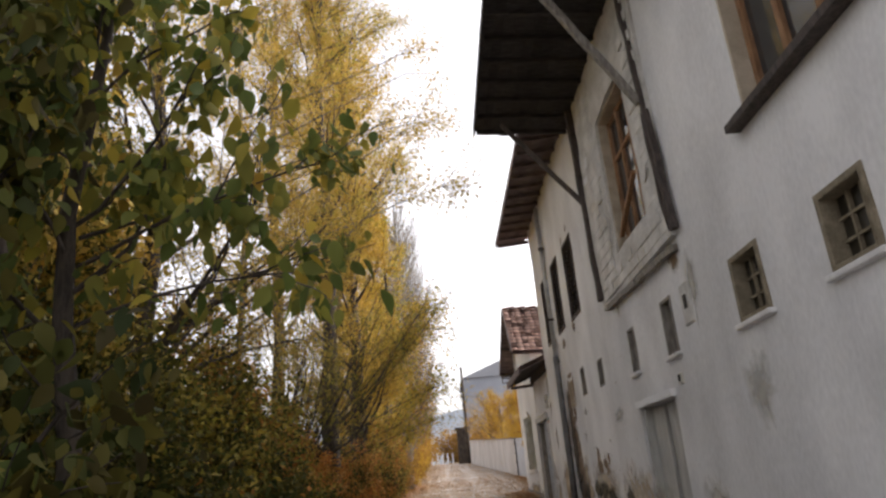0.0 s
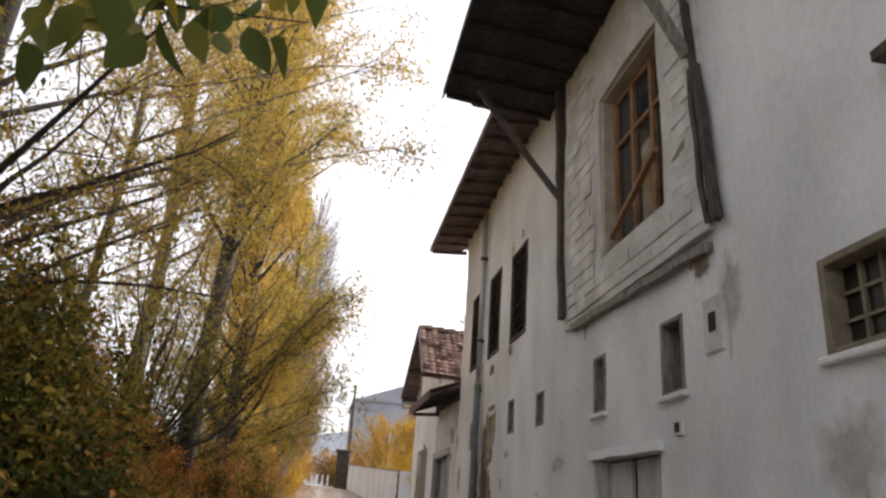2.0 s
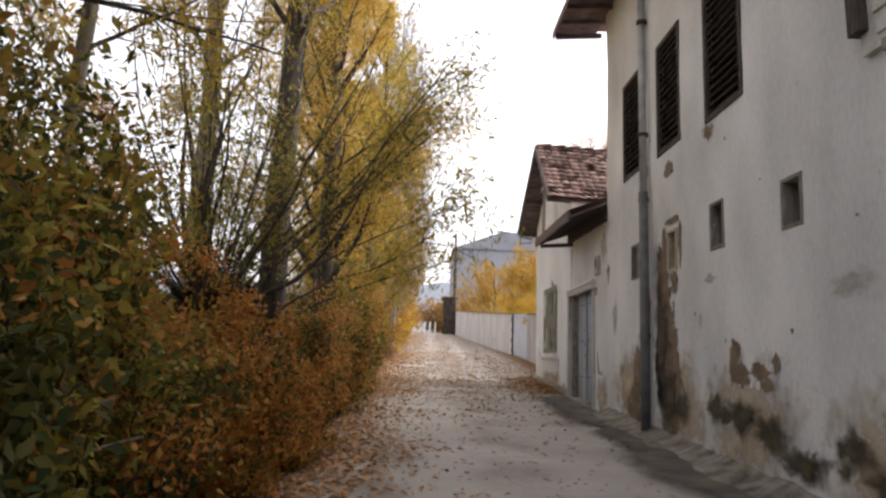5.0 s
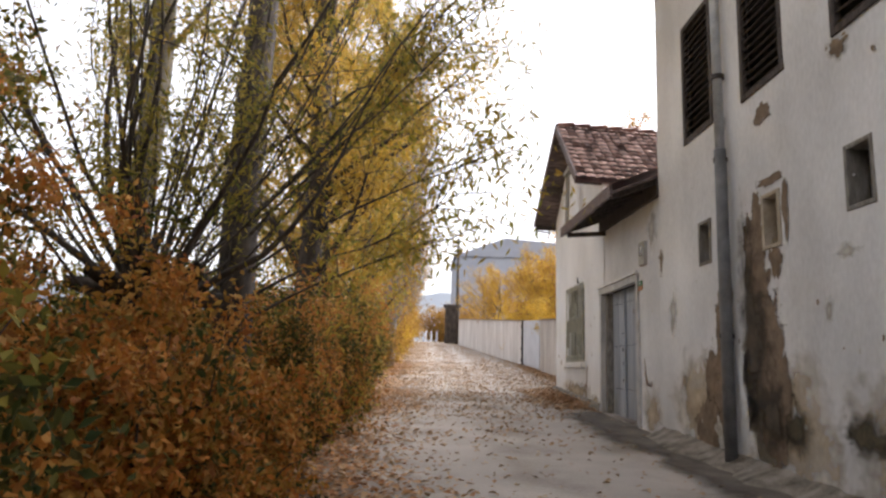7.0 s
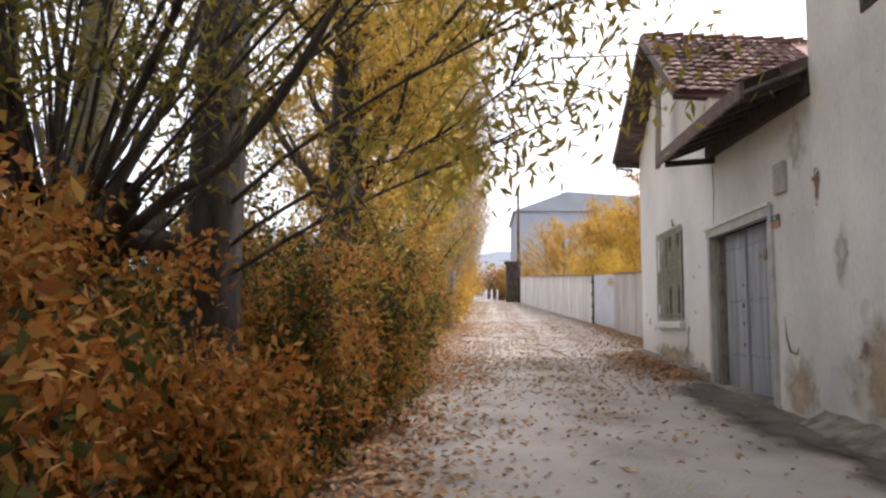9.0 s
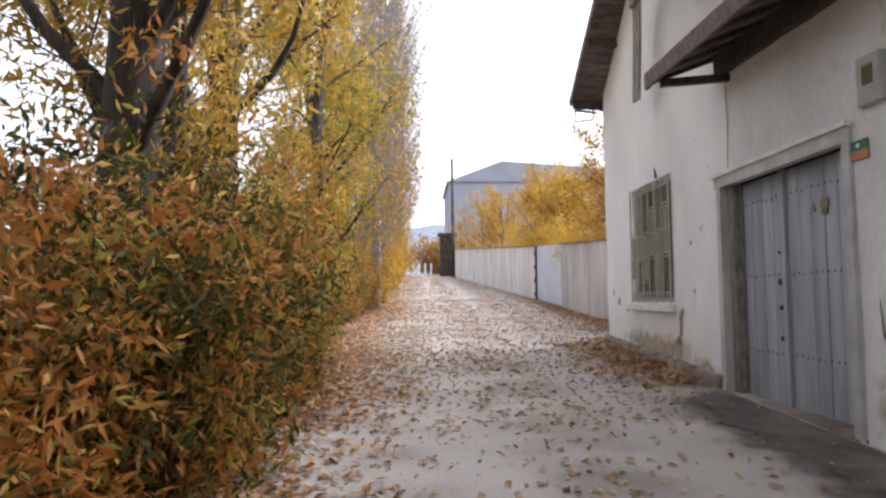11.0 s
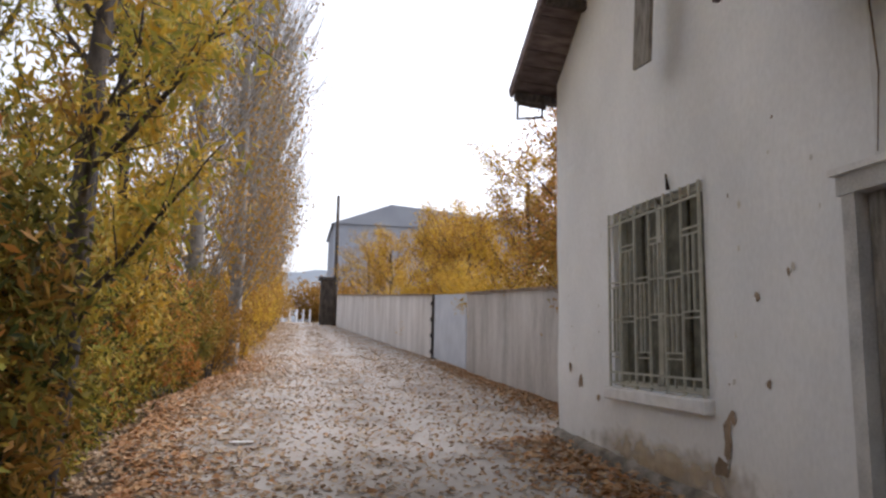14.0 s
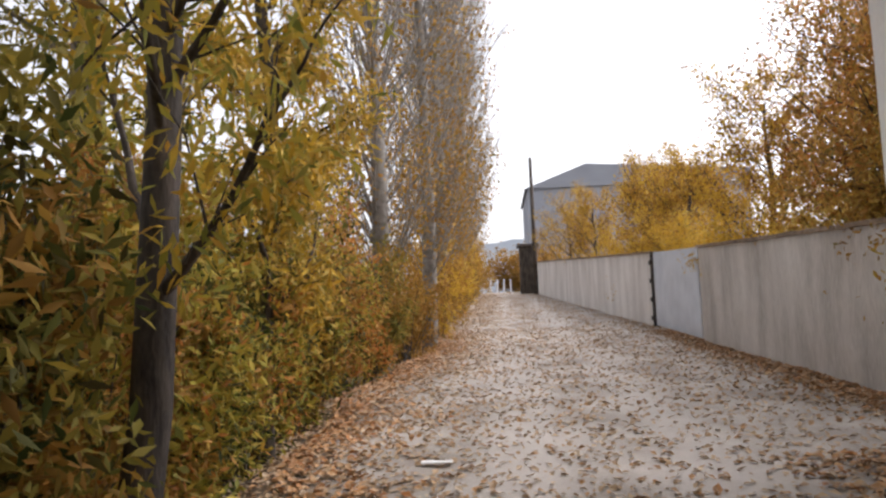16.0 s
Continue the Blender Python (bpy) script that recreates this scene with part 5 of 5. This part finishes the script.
tree("willow_tree", "old willow with long arching dark limbs and sparse yellow leaves", -3.4, 8.8, 9.5, 0.17, M_BARK, L_YELLOW, 24000, 13, first=0.3, arms=28, arm=3.1, twigs=9, leafmix=((L_YELLOW, 0.6), (L_OLIVE, 0.4)), size=0.09, aspect=0.24,
     extra=[(g(-3.3, 8.8, 2.9), (0.75, 0.9, 0.75), 4.0, 0.035, -0.02), (g(-3.3, 8.8, 3.1), (0.5, 0.8, 1.0), 4.2, 0.045, -0.02), (g(-3.3, 8.8, 3.4), (0.4, 0.9, 1.0), 4.2, 0.05, -0.02), (g(-3.3, 8.8, 3.0), (0.9, 0.5, 1.0), 3.6, 0.04, -0.03), (g(-3.3, 8.8, 2.7), (0.5, 1.0, 0.6), 3.6, 0.035, -0.01)])
tree("slender_tree", "slender tree with thin trunk and yellow leaves", -3.3, 12.6, 12.0, 0.09, M_PALEBARK, L_YELLOW, 16000, 14, first=0.3, arms=24, arm=2.2, size=0.1, aspect=0.26,
     extra=[(g(-3.3, 12.6, h), (1.0, dy, dz), ln, 0.025, -0.015) for h, dy, dz, ln in ((4.6, -0.1, 0.6, 3.9), (5.4, 0.1, 0.55, 4.1), (6.2, -0.2, 0.5, 3.9), (7.0, 0.2, 0.5, 3.9), (7.8, 0.0, 0.5, 3.6), (8.6, -0.1, 0.4, 3.4))])
# shade-coloured leaves paint the dark hollows among the rust ones
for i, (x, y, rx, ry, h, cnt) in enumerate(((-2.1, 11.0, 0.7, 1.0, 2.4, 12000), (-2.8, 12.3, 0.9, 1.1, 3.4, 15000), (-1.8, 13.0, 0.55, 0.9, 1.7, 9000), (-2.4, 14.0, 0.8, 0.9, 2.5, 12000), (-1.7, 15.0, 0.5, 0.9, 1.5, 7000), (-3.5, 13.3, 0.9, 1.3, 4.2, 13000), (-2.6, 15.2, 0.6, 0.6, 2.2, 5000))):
    bush("rust_bush", "rust-brown autumn bush spilling towards the lane", x, y, rx, ry, h, L_RUST, int(cnt * 1.4), 50 + i, size=0.062, aspect=0.5, clumps=80, clump=0.09, mix=((L_SHADE, 0.4), (L_RUST, 0.4), (L_OLIVE, 0.2)) if i < 1 else ((L_RUST, 0.6), (L_OLIVE, 0.2), (L_SHADE, 0.2)) if i < 2 else ((L_RUST, 0.85), (L_BROWN, 0.2), (L_SHADE, 0.15)))


def pollard(x, y, head, seed):
    """A pollarded willow: thick short bole, knuckled head, fan of rods."""
    rng = np.random.default_rng(seed)
    root = tagged(new("pollard_willow"), "pollarded willow with a dark knuckled head and fan of rods", "tree")
    zb = ground_z(x, y) - 0.15
    root.location = (x, y, zb)
    bole = np.array([(x + 0.05 * math.sin(i), y + 0.04 * math.cos(i * 2), zb + head * i / 7) for i in range(8)])
    limbs = [(bole, 0.26, 0.34)]
    rods, twigs = [], []
    for i in range(58):
        a = rng.uniform(0, 2 * math.pi)
        q = rng.uniform(0.15, 1.0)
        thick = i < 15
        s = bole[-1] + np.array((0.32 * math.cos(a) * q, 0.32 * math.sin(a) * q, rng.uniform(-0.3, 0.15)))
        p = path(rng, s, (math.cos(a) * q * 1.5 + 0.1, math.sin(a) * q * 1.5, 1.0), rng.uniform(2.6, 5.2), 8, 0.11, 0.05)
        limbs_mesh("rod", [(p, rng.uniform(0.025, 0.048) if thick else rng.uniform(0.010, 0.02), 0.005)], M_BARK, root)
        rods.append(p)
        for _ in range(2):
            j = rng.integers(2, 7)
            t = path(rng, p[j], p[j] - p[j - 1] + rng.normal(size=3) * 0.3, rng.uniform(0.5, 1.2), 8, 0.12, 0.0)
            twigs.append((t, 0.008, 0.003))
            rods.append(t)
    for i in range(24):
        a = rng.uniform(0, 2 * math.pi)
        s = bole[-1] + np.array((0.2 * math.cos(a), 0.2 * math.sin(a), -0.1))
        limbs.append((path(rng, s, (math.cos(a), math.sin(a), 0.5), 0.5, 3, 0.2), 0.12, 0.05))
    limbs_mesh("trunk", limbs, M_BARK, root)
    tagged(limbs_mesh("twig_spray", twigs, M_BARK, root), kind="stuff")
    E = np.array(rods)
    c = 12000
    i, j, t = rng.integers(0, len(E), c), rng.integers(2, 8, c), rng.uniform(0, 1, c)[:, None]
    pts = E[i, j] * (1 - t) + E[i, j + 1] * t + rng.normal(size=(c, 3)) * 0.1
    leaf_mesh("crown", pts - np.array(root.location), 0.09, L_OLIVE, root, 0.25, 0.4, seed)
    return root


pollard(-2.95, 15.5, 2.15, 21)
tree("yellow_willow", "tall willow with thick dark trunk and yellow leaves over the lane", -2.3, 16.4, 15.5, 0.22, M_BARK, L_YELLOW, 42000, 15, first=0.36, arms=42, arm=2.8, bias=(0.22, -0.1), twigs=9, leafmix=((L_YELLOW, 0.5), (L_LIME, 0.5)), size=0.1, aspect=0.25, shrink=0.35,
     extra=[(g(-2.2, 16.3, 1.9), (1.0, -0.5, 0.5), 2.5, 0.02, 0.0), (g(-2.2, 16.3, 2.2), (1.0, -0.6, 0.65), 2.7, 0.02, 0.0), (g(-2.2, 16.3, 1.7), (1.0, -0.3, 0.45), 2.3, 0.02, 0.02), (g(-2.2, 16.3, 2.6), (0.9, -0.5, 0.85), 2.9, 0.022, -0.01), (g(-2.2, 16.3, 2.8), (1.0, -0.7, 0.75), 2.8, 0.022, -0.01), (g(-2.2, 16.3, 3.4), (1.0, -0.4, 0.7), 2.9, 0.022, -0.02)])
tree("pale_trunk_tree", "tall tree with pale trunk and thin yellow crown", -3.67, 17.0, 15.0, 0.19, M_PALEBARK, L_YELLOW, 22000, 16, first=0.3, arms=28, arm=2.4, size=0.1, aspect=0.26)
tree("yellow_willow", "tall dense golden willow overhanging the lane edge", -2.1, 19.4, 16.0, 0.2, M_BARK, L_YELLOW, 50000, 17, first=0.1, arms=60, arm=2.3, twigs=10, size=0.11, aspect=0.26, spread=0.8, shrink=0.3, leafmix=((L_YELLOW, 0.7), (L_GOLD, 0.3)))
tree("yellow_willow", "tall dense yellow willow with upright branches", -2.4, 22.4, 15.5, 0.18, M_BARK, L_YELLOW, 40000, 18, first=0.1, arms=52, arm=2.2, twigs=9, size=0.11, aspect=0.26, spread=0.75, shrink=0.35, leafmix=((L_YELLOW, 0.6), (L_GOLD, 0.4)))
tree("leaning_tree", "dark leaning tree with yellow-green leaves at the lane edge", -1.85, 24.9, 11.0, 0.11, M_BARK, L_OLIVE, 15000, 19, lean=(0.4, 1.2), first=0.15, arms=36, arm=1.7, twigs=9, size=0.12, aspect=0.27, leafmix=((L_LIME, 0.7), (L_GOLD, 0.3)))
tree("pale_trunk_tree", "tall tree with pale straight trunk and sparse leaves", -3.6, 27.6, 13.0, 0.19, M_PALEBARK, L_OLIVE, 15000, 20, first=0.3, arms=24, arm=2.2, size=0.1, aspect=0.3)
tree("yellow_willow", "yellow-leaved tree with upright branches by the lane", -2.35, 28.6, 8.5, 0.11, M_BARK, L_YELLOW, 26000, 22, first=0.12, arms=34, arm=1.35, twigs=8, size=0.12, aspect=0.27, leafmix=((L_YELLOW, 0.45), (L_GOLD, 0.35), (L_OLIVE, 0.2)))
specs = ((-1.85, 23.9, 0.5, 0.6, 2.6, L_BROWN), (-2.0, 16.9, 0.7, 1.0, 2.2, L_RUST), (-1.75, 18.4, 0.7, 1.1, 2.4, L_BROWN), (-1.65, 20.2, 0.65, 1.1, 2.6, L_OLIVE), (-1.7, 21.8, 0.7, 1.0, 2.8, L_BROWN), (-2.5, 20.2, 0.9, 1.5, 3.2, L_RUST), (-2.2, 23.4, 0.75, 1.0, 3.0, L_OLIVE),
         (-2.5, 25.8, 0.8, 1.0, 2.9, L_BROWN), (-2.4, 26.9, 0.55, 0.9, 2.6, L_LIME), (-2.55, 28.4, 0.65, 1.0, 3.0, L_LIME), (-2.55, 30.2, 0.7, 1.1, 3.0, L_BROWN), (-2.45, 32.2, 0.7, 1.1, 3.0, L_RUST), (-2.75, 24.5, 0.6, 0.8, 2.8, L_LIME), (-2.9, 26.8, 0.6, 0.9, 3.4, L_LIME), (-2.3, 34.4, 0.75, 1.3, 2.6, L_OLIVE),
         (-2.1, 37.0, 0.9, 1.5, 2.8, L_BROWN), (-1.7, 40.0, 0.9, 1.6, 2.9, L_GOLD), (-1.8, 44.0, 1.0, 2.0, 3.2, L_BROWN), (-1.6, 50.0, 1.0, 2.6, 3.4, L_GOLD), (-1.6, 57.0, 1.2, 3.0, 3.8, L_BROWN), (-1.5, 65.0, 1.4, 3.5, 4.2, L_GOLD))
# part of each mix is near-black leaves that stand for inner shade
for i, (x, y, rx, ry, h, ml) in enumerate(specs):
    bush("hedge_bush", "autumn hedge bush with ochre and green leaves by the lane", x, y, rx, ry, h, ml, 15500 if y < 35 else 8000, 70 + i, size=0.1 if 22 < y < 35 else 0.08 if y < 35 else 0.12, aspect=0.3, clumps=110, clump=0.1, mix=((L_BROWN, 0.4), (L_OLIVE, 0.4), (L_SHADE, 0.2)) if i in (0, 6) else ((L_RUST, 0.4), (ml, 0.15), (L_LIME, 0.1), (L_SHADE, 0.45)) if i < 4 else ((ml, 0.3), (L_LIME, 0.35), (L_RUST, 0.2), (L_SHADE, 0.25)) if i < 7 else ((L_LIME, 0.4), (ml, 0.3), (L_RUST if i % 2 else L_BROWN, 0.2), (L_SHADE, 0.25)) if y < 34 else ((ml, 0.6), (L_BROWN, 0.4)))
for i in range(11):
    y = 4 + i * 3.2
    bush("back_bush", "dim thicket behind the row of trees", -5.0 + 0.5 * math.sin(i * 2.1), y, 1.1, 1.9, 8.5 if y < 11 else 3.4 if y < 14 else 2.8, L_OLIVE, 20000 if y < 11 else 6000, 120 + i, stems=44 if y < 11 else 26, clumps=160 if y < 11 else 70, clump=0.22 if y < 11 else 0.13, size=0.12, aspect=0.5, mix=((L_YELLOW if y < 11 else L_BROWN if i % 2 else L_OLIVE, 0.65), (L_SHADE, 0.35)))

bush("shaded_bush", "dense ochre bush with shade-darkened leaves between the willow trunks", -3.3, 17.9, 0.9, 1.2, 3.3, L_SHADE, 13000, 138, size=0.085, aspect=0.5, clumps=110, mix=((L_SHADE, 0.6), (L_BROWN, 0.4)))
bush("back_bush", "tall yellowing thicket behind the green trees", -4.1, 8.3, 1.1, 1.3, 7.5, L_OLIVE, 16000, 139, size=0.12, aspect=0.5, stems=44, clumps=150, clump=0.2, mix=((L_YELLOW, 0.6), (L_OLIVE, 0.2), (L_SHADE, 0.3)))


def poplar(x, y, h, seed, cnt):
    """A columnar poplar: close upright branches, thinning leaves."""
    rng = np.random.default_rng(seed)
    root = tagged(new("lombardy_poplar"), "columnar poplar with bare grey upright twigs and remnant leaves", "tree", "poplars along the lane")
    zb = ground_z(x, y) - 0.1
    root.location = (x, y, zb)
    trunk = np.array([(x + 0.05 * math.sin(i), y, zb + h * i / 8) for i in range(9)])
    limbs, ends = [(trunk, 0.2, 0.03)], []
    for i in range(190):
        f = rng.uniform(0.08, 0.9)
        s = np.array((x, y, zb + h * f))
        a = rng.uniform(0, 2 * math.pi)
        ln = (1.2 + 3.0 * math.sin(min(1, f + 0.25) * math.pi * 0.8)) * rng.uniform(0.7, 1.15)
        p = path(rng, s, (math.cos(a) * 0.75, math.sin(a) * 0.75, 1.0), ln, 6, 0.06, 0.12)
        limbs.append((p, 0.022, 0.004))
        ends.append(p)
        for _ in range(4):
            j = rng.integers(1, 6)
            t = path(rng, p[j], (p[j] - p[j - 1]) / np.linalg.norm(p[j] - p[j - 1]) + rng.normal(size=3) * 0.22, ln * 0.4, 3, 0.06, 0.08)
            limbs.append((t, 0.008, 0.003))
    limbs_mesh("trunk", limbs, M_TWIG, root)
    E = np.array(ends)
    wgt = np.clip(1.15 - (E[:, 0, 2] - zb) / (h * 0.5), 0.03, 1)
    i = rng.choice(len(E), cnt, p=wgt / wgt.sum())
    j, t = rng.integers(1, 6, cnt), rng.uniform(0, 1, cnt)[:, None]
    pts = E[i, j] * (1 - t) + E[i, j + 1] * t + rng.normal(size=(cnt, 3)) * 0.16
    leaf_mesh("crown", pts - np.array(root.location), 0.10, L_BROWN, root, 0.65, 0.3, seed)
    return root


for i, (x, y, h) in enumerate(((-2.3, 35.0, 14), (-1.7, 38.5, 16), (-1.65, 42.0, 16), (-1.7, 47.0, 16), (-1.65, 53.0, 15), (-1.8, 60.0, 14))):
    poplar(x, y, h, 200 + i, 4200)

# garden trees behind the wall
for i, (x, y, h, arm, ml, cnt) in enumerate(((5.9, 31.5, 5.6, 2.6, L_BROWN, 17000), (6.9, 34.5, 9.0, 2.4, L_BROWN, 12000), (6.4, 38.5, 5.5, 2.4, L_GOLD, 13000), (7.6, 37.0, 8.0, 2.4, L_BROWN, 10000), (5.9, 43.5, 4.4, 2.2, L_GOLD, 14000), (5.4, 47.0, 4.3, 2.0, L_GOLD, 10000), (6.3, 52.0, 5.4, 2.2, L_GOLD, 10000), (7.0, 49.0, 5.0, 2.6, L_GOLD, 12000), (4.7, 56.0, 4.6, 2.4, L_GOLD, 12000), (4.2, 63.0, 4.8, 2.8, L_GOLD, 9000))):
    tree("fruit_tree", "golden autumn fruit tree behind the garden wall" if ml is L_GOLD else "brown-leaved autumn tree behind the garden wall", x, y, h, 0.13, M_BARK, ml, cnt, 300 + i, first=0.28, arms=26, arm=arm, twigs=7, size=0.095, aspect=0.45, leafmix=((ml, 0.4), (L_BROWN, 0.5)) if ml is L_GOLD else ((L_BROWN, 0.7), (L_RUST, 0.25)), extra=[(g(x, y, 2.2), (-1, -0.3, 0.3), 1.9, 0.03, -0.05)] if i == 0 else ())
for i, (x, y, rx, ry, h, ml, cnt) in enumerate(((5.5, 30.6, 1.4, 2.0, 5.0, L_BROWN, 26000), (5.9, 33.6, 1.4, 1.6, 4.3, L_BROWN, 16000), (5.7, 37.4, 1.3, 1.9, 3.9, L_GOLD, 14000), (5.5, 41.6, 1.2, 2.0, 3.6, L_GOLD, 12000), (5.3, 46.0, 1.2, 2.2, 3.6, L_GOLD, 11000), (5.0, 51.0, 1.2, 2.6, 3.6, L_GOLD, 10000))):
    bush("garden_shrub", "dense brown-gold shrub leaning over the garden wall" if ml is L_BROWN else "golden autumn shrub behind the garden wall", x, y, rx, ry, h, ml, cnt, 340 + i, size=0.09, aspect=0.45, stems=40, clumps=120, clump=0.16, mix=((ml, 0.7), (L_YELLOW, 0.3)))
bush("garden_shrub", "brown-gold shrub drooping over the wall coping", 5.3, 30.4, 1.2, 1.7, 1.4, L_BROWN, 15000, 350, size=0.09, aspect=0.45, stems=40, clumps=120, clump=0.16, zoff=2.2, mix=((L_BROWN, 0.7), (L_YELLOW, 0.3)))
for i, (x, y, h) in enumerate(((-3.0, 80, 5.0), (1.5, 84, 4.0), (4.5, 80, 4.0), (-6, 88, 6.0))):
    bush("far_tree", "distant hazy yellow tree at the bend", x, y, 2.4, 2.4, h, L_BROWN, 5000, 400 + i, size=0.25, aspect=0.6, clump=0.35)

# fallen leaves
rng = np.random.default_rng(77)
n = 170000
yy = 4 + 66 * rng.uniform(0, 1, n) ** 0.9
xx = rng.uniform(-2.6, 4.3, n)
edge = np.array([lane_edge(v) for v in yy])
dl, dr = xx - edge, np.where(yy < 27.6, 3.05, 4.3) - xx
keep = (dr > 0) & (rng.uniform(0, 1, n) < np.clip((0.05 + 0.11 * (yy > 18) * np.abs(np.sin((xx - 0.15) * math.pi / 1.5)) + 0.15 * (yy > 21) * (yy < 42)) * np.clip((yy - 5) / 14, 0.1, 1) + 0.85 * np.exp(-np.maximum(dl - 0.1, 0) / (0.4 + 0.45 * (yy > 24))) * np.clip((yy - 4) / 9, 0.1, 1) + 0.65 * np.exp(-np.maximum(dr, 0) / 0.45) * (yy > 22.9), 0, 1))
pts = np.array([(a, c, ground_z(a, c) + 0.012) for a, c in zip(xx[keep], yy[keep])])


def flat_leaves(name, pts, size, mat, seed):
    """Leaves lying on the ground, each tilted and curled a little."""
    rng = np.random.default_rng(seed)
    n = len(pts)
    a = rng.uniform(0, 2 * math.pi, n)
    d = np.stack([np.cos(a), np.sin(a), rng.normal(size=n) * 0.25], 1)
    s = np.stack([-np.sin(a), np.cos(a), rng.normal(size=n) * 0.3], 1)
    L = (size * rng.uniform(0.5, 1.4, n))[:, None]
    up = np.zeros((n, 3))
    up[:, 2] = 1
    v = np.stack([pts - d * L * 0.5, pts + s * L * 0.3 + up * L * 0.12, pts + d * L * 0.5, pts - s * L * 0.3 + up * L * 0.12], 1).reshape(-1, 3)
    base = np.arange(n) * 4
    f = np.stack([base, base + 1, base + 2, base, base + 2, base + 3], 1).reshape(-1, 3)
    me = bpy.data.meshes.new(name)
    me.from_pydata(v.tolist(), [], f.tolist())
    me.materials.append(mat)
    return new(name, me)


tagged(flat_leaves("fallen_leaves", pts, 0.07, L_FALLEN, 5), "brown and tan fallen leaves scattered over the lane", "leaves", kind="stuff")
verge = []
for _ in range(9000):
    y = rng.uniform(9.0, 42)
    x = lane_edge(y) - 0.35 + abs(rng.normal()) * 0.5
    verge.append((x, y, ground_z(x, y) + 0.02))
tagged(flat_leaves("verge_leaves", np.array(verge), 0.075, L_EDGE, 9), "orange fallen leaves along the hedge foot", "leaves", kind="stuff")
heap = []
for _ in range(9000):
    y = rng.uniform(23.0, 40)
    x = (GX - 0.12 - abs(rng.normal()) * 0.42) if y < 27.6 else 4.45 - abs(rng.normal()) * 0.35
    heap.append((x, y, ground_z(x, y) + 0.02 + max(0, 0.12 - (3.0 - x) * 0.2) * rng.uniform(0, 1) * (y < 27.6)))
tagged(flat_leaves("leaf_drift", np.array(heap[::2]), 0.075, L_FALLEN, 8), "tan fallen leaves along the foot of the walls", "leaves", kind="stuff")
tagged(flat_leaves("leaf_drift", np.array(heap[1::3]), 0.08, L_EDGE, 6), "drift of rust leaves along the foot of the wall", "leaves", kind="stuff")
